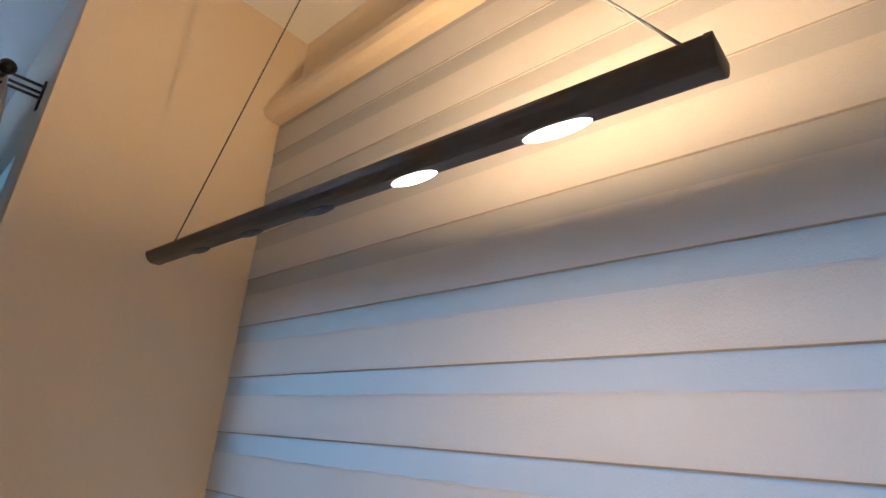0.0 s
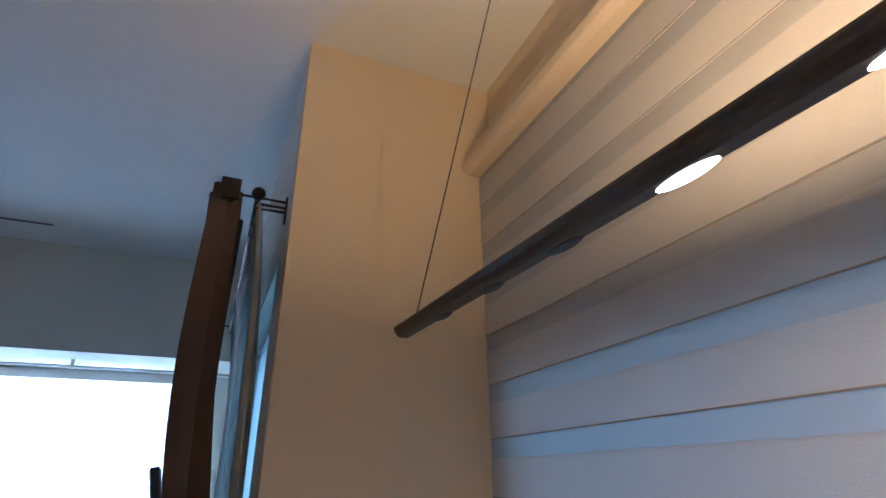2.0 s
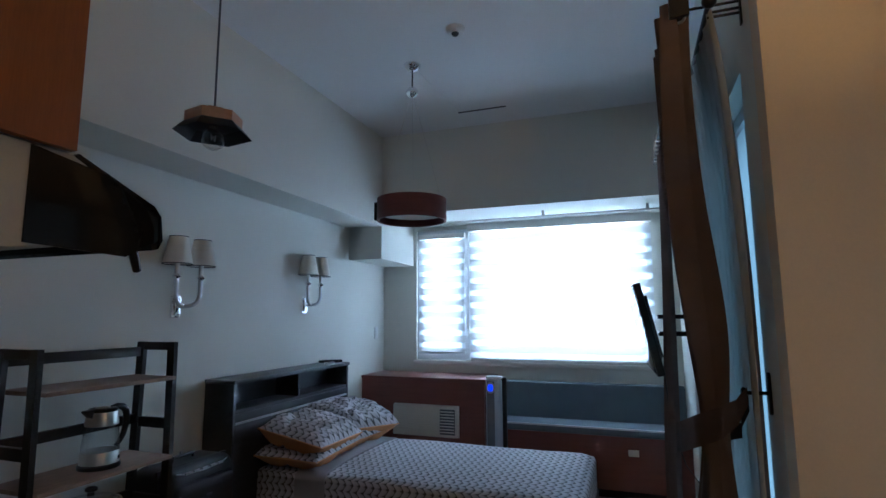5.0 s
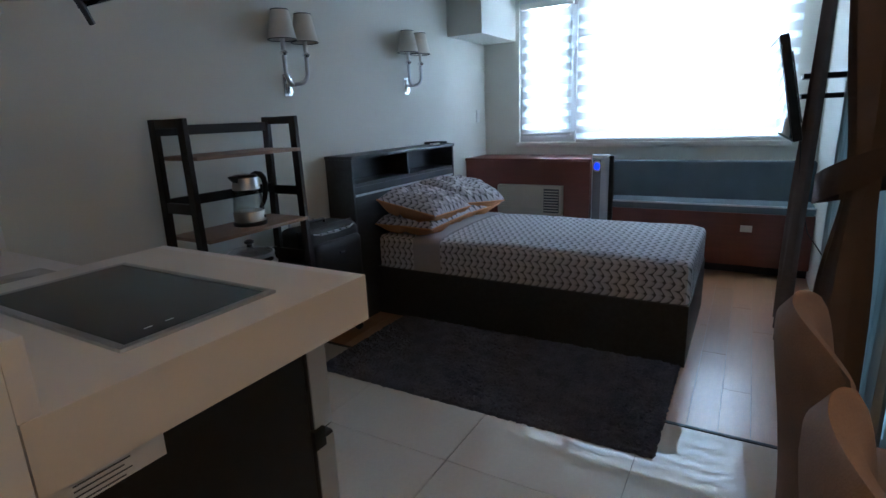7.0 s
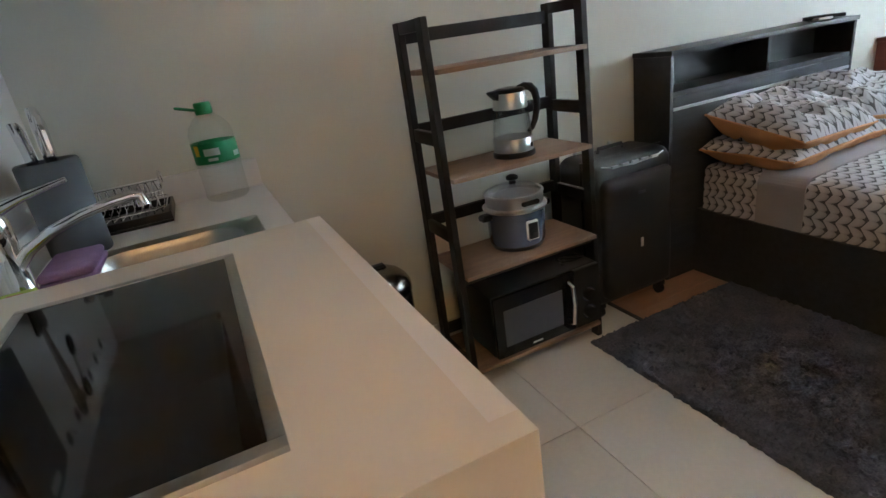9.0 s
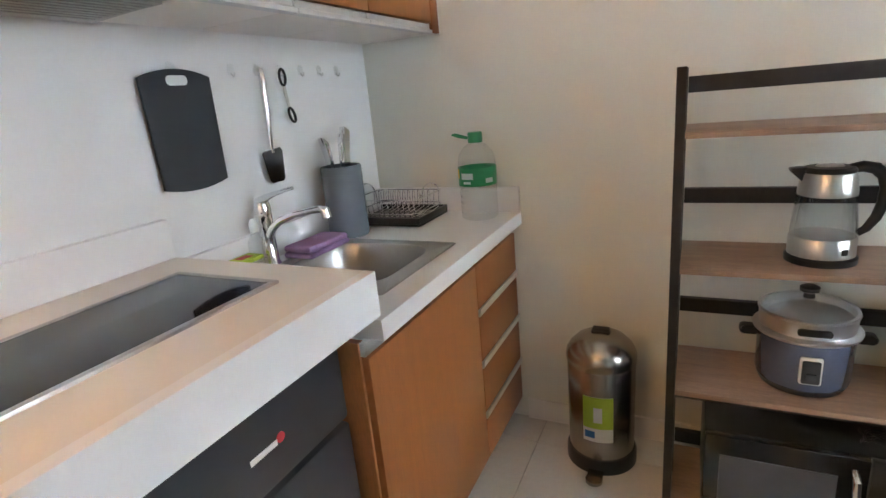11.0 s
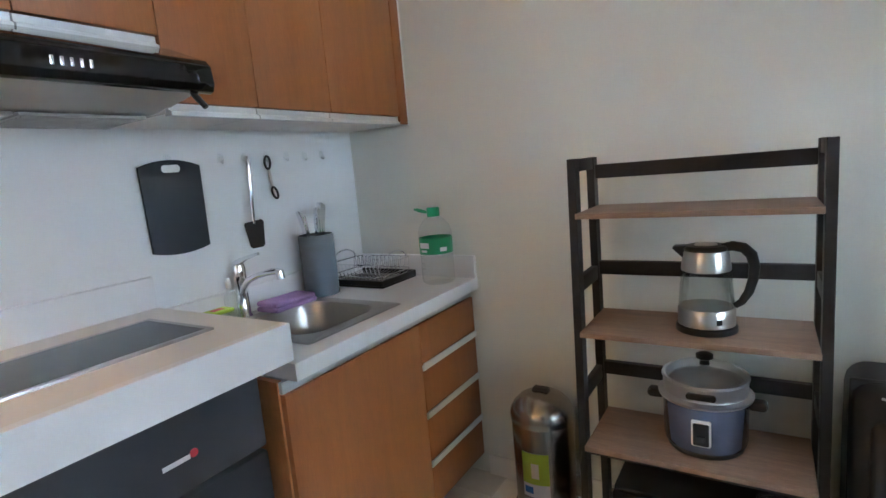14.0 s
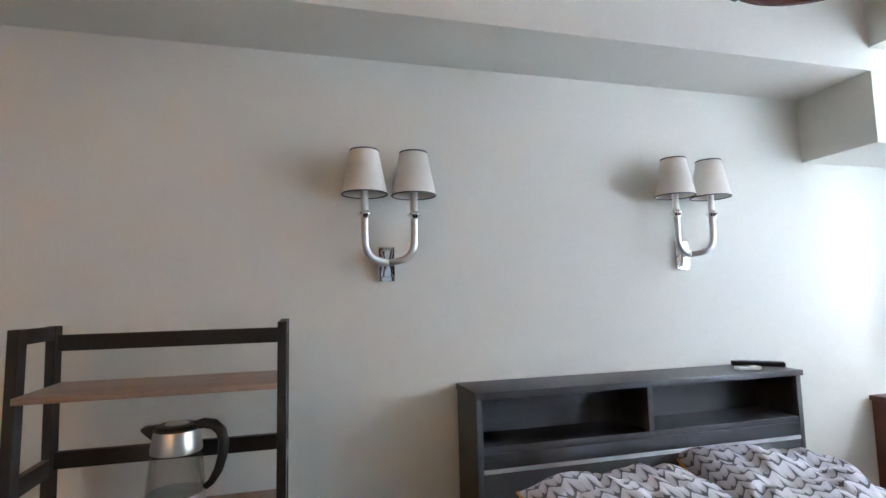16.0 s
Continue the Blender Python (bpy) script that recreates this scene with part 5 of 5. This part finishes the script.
part("spout", tube([(0.008, -0.002, 0.088), (0.040, -0.015, 0.118), (0.090, -0.030, 0.146), (0.150, -0.036, 0.166), (0.205, -0.037, 0.177), (0.240, -0.036, 0.182), (0.254, -0.036, 0.178), (0.257, -0.036, 0.158)], [0.014, 0.012, 0.011, 0.010, 0.010, 0.011, 0.013, 0.013], 14), M_CHROME, tp)
part("lever", tube([(-0.010, 0.002, 0.188), (0.020, -0.002, 0.203), (0.060, -0.008, 0.216), (0.110, -0.016, 0.228), (0.142, -0.020, 0.235)], [0.017, 0.012, 0.008, 0.006, 0.005], 12), M_CHROME, tp)
tw = thing("folded_towel", "folded purple microfibre towel by the tap", "towel", 0.118, -0.565, SZ + 0.005)
part("lower_fold", soft_box(-0.055, 0.055, -0.120, 0.080, 0.0, 0.018, 0.008, 8, 8, 0.003, 8), M_PURPLE, tw)
part("upper_fold", soft_box(-0.053, 0.053, -0.122, 0.076, 0.016, 0.036, 0.009, 8, 8, 0.004, 9), M_PURPLE, tw)
kb = thing("knife_block", "round slate-grey knife block holding steel knives", "knife block", 0.102, -0.388, SZ)
kb.scale = (1.2, 1.2, 1.0)
part("barrel", lathe([(0.056, 0.001), (0.058, 0.006), (0.058, 0.240), (0.055, 0.245), (0.050, 0.243), (0.050, 0.225), (0.0, 0.225)], 40), M_BLOCK, kb)
for x, y, lean, top in ((-0.016, -0.024, -0.016, 0.345), (0.012, 0.002, 0.014, 0.352), (0.004, 0.022, 0.018, 0.372)):
    side = [(y - 0.008, 0.226), (y - 0.009 + lean * 0.1, 0.27), (y - 0.012 + lean * 0.5, 0.27 + (top - 0.27) * 0.55), (y - 0.013 + lean, top), (y + 0.008 + lean, top - 0.014), (y + 0.012 + lean * 0.8, top - 0.026), (y + 0.009 + lean * 0.3, 0.28), (y + 0.008, 0.226)]
    part("knife_handle", prism(side, x - 0.010, x + 0.010, 'x', 0.004), M_CHROME, kb)
dk = thing("dish_rack", "chrome wire dish rack on a black tray", "dish rack", 0.165, -0.155, SZ)
tray = part("tray", box(-0.155, 0.155, -0.115, 0.125, 0.001, 0.010, 0.003), M_BLACK, dk)
for q in ((-0.155, 0.155, -0.115, -0.107), (-0.155, 0.155, 0.117, 0.125), (-0.155, -0.147, -0.107, 0.117), (0.147, 0.155, -0.107, 0.117)):
    part("tray_edge", box(*q, 0.010, 0.032, 0.002), M_BLACK, tray)
for z in (0.045, 0.095):
    part("hoop", tube([(a, c, z) for a, c in rounded(0.29, 0.22, 0.03, 4, 0, 0.005)], 0.0025, 6, close=True), M_CHROME, dk)
for k in range(13):
    x = -0.13 + k * 0.0217
    part("wire", tube([(x, -0.105, 0.095), (x, -0.090, 0.030), (x, 0.0, 0.022), (x, 0.100, 0.030), (x, 0.115, 0.095)], 0.0018, 5), M_CHROME, dk)
for sx in (-1, 1):
    part("side_hoop", tube([(sx * 0.145, 0.005 - 0.075 * math.cos(radians(a)), 0.095 + 0.042 * math.sin(radians(a))) for a in range(0, 181, 18)], 0.003, 6), M_CHROME, dk)
for k in range(12):
    x = -0.12 + k * 0.0217
    part("plate_loop", tube([(x + 0.007 * math.cos(radians(a)), 0.045, 0.05 + 0.055 * math.sin(radians(a))) for a in range(0, 181, 20)], 0.0016, 5), M_CHROME, dk)
wb = thing("water_bottle", "large clear water bottle with green cap and label", "bottle", 0.488, -0.108, SZ)
wb.scale = (0.93, 0.93, 0.91)
prof = [(0.0, 0.004), (0.060, 0.001), (0.070, 0.010)]
for k in range(4):
    z = 0.018 + k * 0.026
    prof += [(0.072, z), (0.072, z + 0.014), (0.069, z + 0.020)]
prof += [(0.073, 0.128), (0.073, 0.215), (0.071, 0.220), (0.073, 0.232), (0.066, 0.258), (0.045, 0.285), (0.026, 0.300), (0.022, 0.306), (0.022, 0.312), (0.0, 0.312)]
part("body", lathe(prof, 40), M_PET, wb)
lb = part("label", lathe([(0.0738, 0.138), (0.0738, 0.208), (0.0733, 0.208), (0.0733, 0.138), (0.0738, 0.138)], 48, caps=False), M_GREEN, wb, "green wrap label")
for z0, z1, a0, a1 in ((0.166, 0.190, -122, -82), (0.148, 0.158, -115, -90), (0.150, 0.168, -45, -20)):
    part("print_bar", curved_label(0.0746, a0, a1, z0, z1), M_PAPER, lb)
part("price_mark", curved_label(0.0746, -150, -135, 0.168, 0.204), mat("yellow_print", (0.75, 0.50, 0.04), 0.5), lb)
cp = part("cap", lathe([(0.027, 0.300), (0.028, 0.304), (0.028, 0.336), (0.025, 0.340), (0.0, 0.340)], 28), M_GREEN, wb)
part("carry_ring", tube([(-0.028, 0, 0.318), (-0.055, 0.004, 0.326), (-0.082, 0.0, 0.334), (-0.084, -0.018, 0.334), (-0.055, -0.026, 0.326), (-0.026, -0.014, 0.318)], 0.0045, 8), M_GREEN, cp)
tb = thing("soap_tub", "clear plastic tub with a printed sponge pack", "tub", 0.072, -0.845, SZ)
part("tub", prism(rounded(0.11, 0.14, 0.02), 0.001, 0.045, 'z', 0.006), M_PET, tb)
part("pack", box(-0.03, 0.03, -0.04, 0.045, 0.046, 0.058, 0.004), M_LIME, tb)
part("pack_print", box(-0.014, 0.012, -0.02, 0.02, 0.0582, 0.0592), M_RED, tb, smooth=False)
sb = thing("soap_bottle", "small clear dish soap bottle with a pale cap", "bottle", 0.055, -0.775, SZ)
part("body", lathe([(0.0, 0.001), (0.022, 0.001), (0.024, 0.01), (0.023, 0.085), (0.012, 0.105), (0.010, 0.115), (0.0, 0.115)], 24), M_PET, sb)
part("cap", lathe([(0.011, 0.114), (0.012, 0.135), (0.006, 0.150), (0.0, 0.151)], 20), M_PAPER, sb)

# wall hooks with utensils
for k in range(6):
    hk = thing("wall_hook", "small clear adhesive wall hook", "hook", 0.0, -0.696 + 0.0995 * k, 1.450, group="adhesive hooks")
    part("pad", prism(rounded(0.026, 0.034, 0.011), 0.001, 0.003, 'x', 0.001), M_PET, hk)
    part("prong", tube([(0.004, 0, -0.008), (0.010, 0, -0.018), (0.016, 0, -0.016), (0.018, 0, -0.008)], 0.0025, 6), M_PAPER, hk)
hk = thing("wall_hook", "small clear adhesive hook above the cutting board", "hook", 0.0, -0.890, 1.452, group="adhesive hooks")
part("pad", prism(rounded(0.026, 0.034, 0.011), 0.001, 0.003, 'x', 0.001), M_PET, hk)
cbd = thing("cutting_board", "dark grey plastic cutting board hanging on a hook", "cutting board", 0.016, -0.895, 1.300, 0)
pts = [(-0.098, -0.138)] + [(0.098 * (k / 8 * 2 - 1), -0.138 - 0.014 * (1 - (k / 8 * 2 - 1) ** 2)) for k in range(1, 8)] + [(0.098, -0.138), (0.103, 0.130)] + [(0.103 * (1 - k / 8 * 2), 0.130 + 0.020 * (1 - (1 - k / 8 * 2) ** 2)) for k in range(1, 8)] + [(-0.103, 0.130)]
part("board", prism(pts, -0.005, 0.005, 'x', 0.002), M_BOARD, cbd)
part("hand_hole", prism(rounded(0.062, 0.024, 0.011, cx=0.0, cy=0.122), 0.0045, 0.0058, 'x', 0.0), M_PAPER, cbd, "pale wall seen through the grip hole", smooth=False)
stt = thing("spatula", "steel-handled turner with a solid black blade", "spatula", 0.014, -0.602, 1.442)
part("handle", tube([(0.004, 0.004, 0.012), (0.006, 0.004, -0.02), (0.006, 0.0, -0.10), (0.004, -0.004, -0.20), (0.004, -0.004, -0.235)], [0.007, 0.010, 0.009, 0.006, 0.005], 10), M_CHROME, stt)
part("blade", prism([(-0.041, -0.228), (0.030, -0.222), (0.040, -0.232), (0.033, -0.318), (0.024, -0.326), (-0.022, -0.326), (-0.031, -0.318), (-0.046, -0.236)], 0.0, 0.005, "x", 0.0015), M_BLACK, stt)
ss = thing("scissors", "kitchen scissors with black handles hanging closed", "scissors", 0.014, -0.503, 1.440)
part("blades", prism([(-0.006, -0.03), (0.004, -0.03), (0.016, -0.145), (0.010, -0.150), (-0.006, -0.06)], 0.001, 0.004, 'x', 0.0005), M_STEEL, ss)
part("handle_loop", tube([(0.004, 0.013 * math.cos(a) - 0.004, 0.024 * math.sin(a) - 0.012) for a in [2 * math.pi * k / 20 for k in range(20)]], 0.0045, 8, close=True), M_BLACK, ss)
part("handle_loop", tube([(0.004, 0.012 * math.cos(a) + 0.014 + 0.006 * math.sin(a), -0.022 * math.sin(a) - 0.128) for a in [2 * math.pi * k / 20 for k in range(20)]], 0.0045, 8, close=True), M_BLACK, ss)

# upper cabinets and hood
DOORS = (-1.660, -1.366, -1.065, -0.785, -0.472, -0.068)
for i, (y0, y1) in enumerate(zip(DOORS, DOORS[1:])):
    low = 1.737 if i < 2 else 1.576
    uc = thing("wall_cabinet", "warm brown wooden wall cabinet above the hob" if i < 2 else "warm brown wooden wall cabinet above the sink", "cabinet", 0, 0, 0, group="wall cabinets")
    part("carcass", box(0.002, 0.316, y0 + 0.001, y1 - 0.001, low - 0.028, 2.262), M_WHITE, uc, "white carcass", smooth=False)
    part("door", box(0.318, 0.339, y0 + 0.0016, y1 - 0.0016, low, 2.1504, 0.0005), M_WOOD, uc)
    part("filler_board", box(0.318, 0.3389, y0 + 0.0002, y1 - 0.0002, 2.1506, 2.246), M_WOOD, uc, smooth=False)
    part("finger_channel", prism([(0.312, low - 0.034), (0.341, low - 0.034), (0.341, low - 0.024), (0.328, low - 0.018), (0.328, low - 0.002), (0.312, low - 0.002)], y0 + 0.002, y1 - 0.002, 'y'), M_ALU, uc, smooth=False)
    if i == 0:
        part("end_panel", box(0.002, 0.340, y0 - 0.0145, y0 - 0.001, 1.702, 2.264, 0.001), M_WOOD, uc)
fl = thing("cabinet_filler", "narrow wooden filler panel beside the wall cabinet", "panel", 0, 0, 0)
part("panel", box(0.002, 0.328, -0.066, -0.003, 1.548, 2.262, 0.001), M_WHITE, fl)
part("face", box(0.3285, 0.340, -0.066, -0.012, 1.545, 2.150, 0.001), M_WOOD, fl)
part("sealant_line", box(0.3285, 0.341, -0.0115, -0.003, 1.540, 2.150), M_PAPER, fl, "pale sealant line", smooth=False)
cor = thing("cabinet_cornice", "thin pale sealant strip along the wall cabinet tops", "trim", 0, 0, 0)
part("strip", box(0.318, 0.345, -1.676, -0.067, 2.2465, 2.268, 0.001), M_PAPER, cor)
hd = thing("cooker_hood", "black glass slimline cooker hood with push buttons", "cooker hood", 0, 0, 0)
HY0, HY1 = -1.660, -1.056
part("body", prism([(0.002, 1.543), (0.27, 1.552), (0.485, 1.590), (0.485, 1.630), (0.345, 1.700), (0.002, 1.701)], HY0, HY1, 'y', 0.002), M_HOOD, hd)
part("end_cap", prism([(0.285, 1.560), (0.440, 1.556), (0.500, 1.590), (0.497, 1.628), (0.400, 1.682), (0.285, 1.698)], HY0 - 0.0035, HY0 - 0.0005, 'y', 0.001), M_GLASSBLACK, hd, "glossy black end cap")
vis = part("visor", prism([(0.488, 1.572), (0.503, 1.576), (0.511, 1.592), (0.505, 1.634), (0.490, 1.650), (0.352, 1.704), (0.346, 1.698), (0.4865, 1.632), (0.4865, 1.580)], HY0 - 0.002, HY1 + 0.006, 'y', 0.002), M_GLASSBLACK, hd)
for k in range(5):
    part("button", box(-0.003, 0.003, -0.0035, 0.0035, -0.009, 0.009, 0.002, m=pose(0.510, -1.388 + k * 0.017, 1.608)), M_CHROME, vis)
part("badge_bar", box(-0.012, 0.012, -0.045, 0.045, 0.0, 0.0012, m=pose(0.440, -1.535, 1.6705, 0, 21.4)), M_GREY, vis, smooth=False)
for y0, y1 in ((HY0 + 0.03, -1.372), (-1.362, HY1 - 0.03)):
    flt = part("filter", box(0.05, 0.262, y0, y1, 1.5400, 1.5480, 0.001), M_FILTER, hd)
    for k in range(9):
        part("filter_rib", box(0.062 + k * 0.022, 0.070 + k * 0.022, y0 + 0.01, y1 - 0.01, 1.5380, 1.5402), M_FILTER, flt, smooth=False)
for y in (HY0 + 0.03, HY1 - 0.03):
    part("side_clip", tube([(0.468, y, 1.592), (0.480, y, 1.570), (0.500, y + 0.012, 1.540)], [0.009, 0.008, 0.007], 8), M_BLACK, hd)

# small fridge
fr = thing("small_fridge", "dark grey two-door fridge under the hob counter", "fridge", 0, 0, 0)
FY0, FY1 = -1.648, -1.068
part("housing", box(0.03, 0.470, FY0, FY1, 0.02, 0.880, 0.004), M_BLACK, fr)
for z0, z1 in ((0.025, 0.668), (0.680, 0.878)):
    d = part("door", box(0.474, 0.535, FY0, FY1, z0, z1, 0.010), M_FRIDGE, fr)
    part("gasket", box(0.4705, 0.4735, FY0 + 0.01, FY1 - 0.01, z0 + 0.01, z1 - 0.01), M_BLACK, d, smooth=False)
    part("edge_trim", box(0.480, 0.530, FY0 - 0.002, FY0 + 0.004, z0 + 0.008, z1 - 0.008, 0.001), M_ALU, d)
part("hinge", box(0.468, 0.500, FY0 - 0.010, FY0 + 0.01, 0.652, 0.696, 0.002), M_BLACK, fr)
part("logo_bar", box(0.5345, 0.5365, -1.338, -1.274, 0.755, 0.766), M_PAPER, fr, "pale maker plate", smooth=False)
part("logo_disc", lathe([(0.0, 0.0), (0.010, 0.0), (0.010, 0.002), (0.0, 0.002)], 20, m=pose(0.5345, -1.264, 0.764, 0, 90)), M_RED, fr)
nt = part("notice", box(0.045, 0.180, FY0 - 0.0015, FY0, 0.832, 0.874), M_PAPER, fr, "white printed notice", smooth=False)
for k in range(4):
    part("print_bar", box(0.055, 0.12 + 0.01 * (k % 2), FY0 - 0.0023, FY0 - 0.0016, 0.836 + k * 0.008, 0.838 + k * 0.008), M_GREY, nt, smooth=False)
for x in (0.07, 0.42):
    for y in (FY0 + 0.05, FY1 - 0.05):
        part("foot", lathe([(0.018, 0.0), (0.015, 0.021)], 14, m=pose(x, y, 0)), M_BLACK, fr)
pst = thing("counter_support", "white support panel at the end of the counter", "panel", 0, 0, 0)
part("panel", box(0.003, 0.045, YK + 0.031, YK + 0.05, 0.0, 0.898), M_WHITE, pst, smooth=False)

# ---- skirting and floor pieces ----
solid("baseboard", box(0.605, 4.315, -0.013, -0.001, 0.0, 0.09, 0.002), M_WHITE, "white skirting along the sconce wall", "baseboard", "structure")
solid("baseboard", box(XN, DX0, YS + 0.001, YS + 0.013, 0.0, 0.09, 0.002), M_WHITE, "white skirting beside the balcony door", "baseboard", "structure")
solid("threshold", box(1.971, 1.991, YS + 0.002, -0.002, -0.006, 0.003, 0.001), M_DARKWOOD, "dark strip between tiles and planks", "trim", "structure")
floor = bpy.data.objects["floor"]
TP = 0.645
tile_mesh = mesh("tile", box(-TP / 2 + 0.0012, TP / 2 - 0.0012, -TP / 2 + 0.0012, TP / 2 - 0.0012, -0.006, 0.0, 0.0008, 1), M_TILE)
for i in range(-8, 0):
    for j in range(-6, 1):
        x, y = 1.971 + TP * (i + 0.5), -1.447 + TP * (j + 3 - 0.5)
        if y + TP / 2 < YB - 0.3 or y - TP / 2 > 0.1:
            continue
        ob = new("tile", tile_mesh)
        ob.parent = floor
        ob.location = (x, y, random.uniform(-0.0002, 0.0002))
PW, PL = 0.118, 1.2
plank_mesh = mesh("plank", box(-PL / 2 + 0.0006, PL / 2 - 0.0006, -PW / 2 + 0.0006, PW / 2 - 0.0006, -0.006, 0.0, 0.0008, 1), M_PLANK)
for j in range(25):
    off = (j % 3) * 0.4
    for i in range(4):
        x, y = 1.991 - off + PL * (i + 0.5), -0.059 - PW * j
        x0, x1 = max(x - PL / 2, 1.991), min(x + PL / 2, XE)
        if x1 - x0 < 0.05 or y < YS - 0.1:
            continue
        ob = new("plank", plank_mesh)
        ob.parent = floor
        ob.location, ob.scale = ((x0 + x1) / 2, y, random.uniform(-0.0002, 0.0002)), ((x1 - x0) / PL, 1, 1)
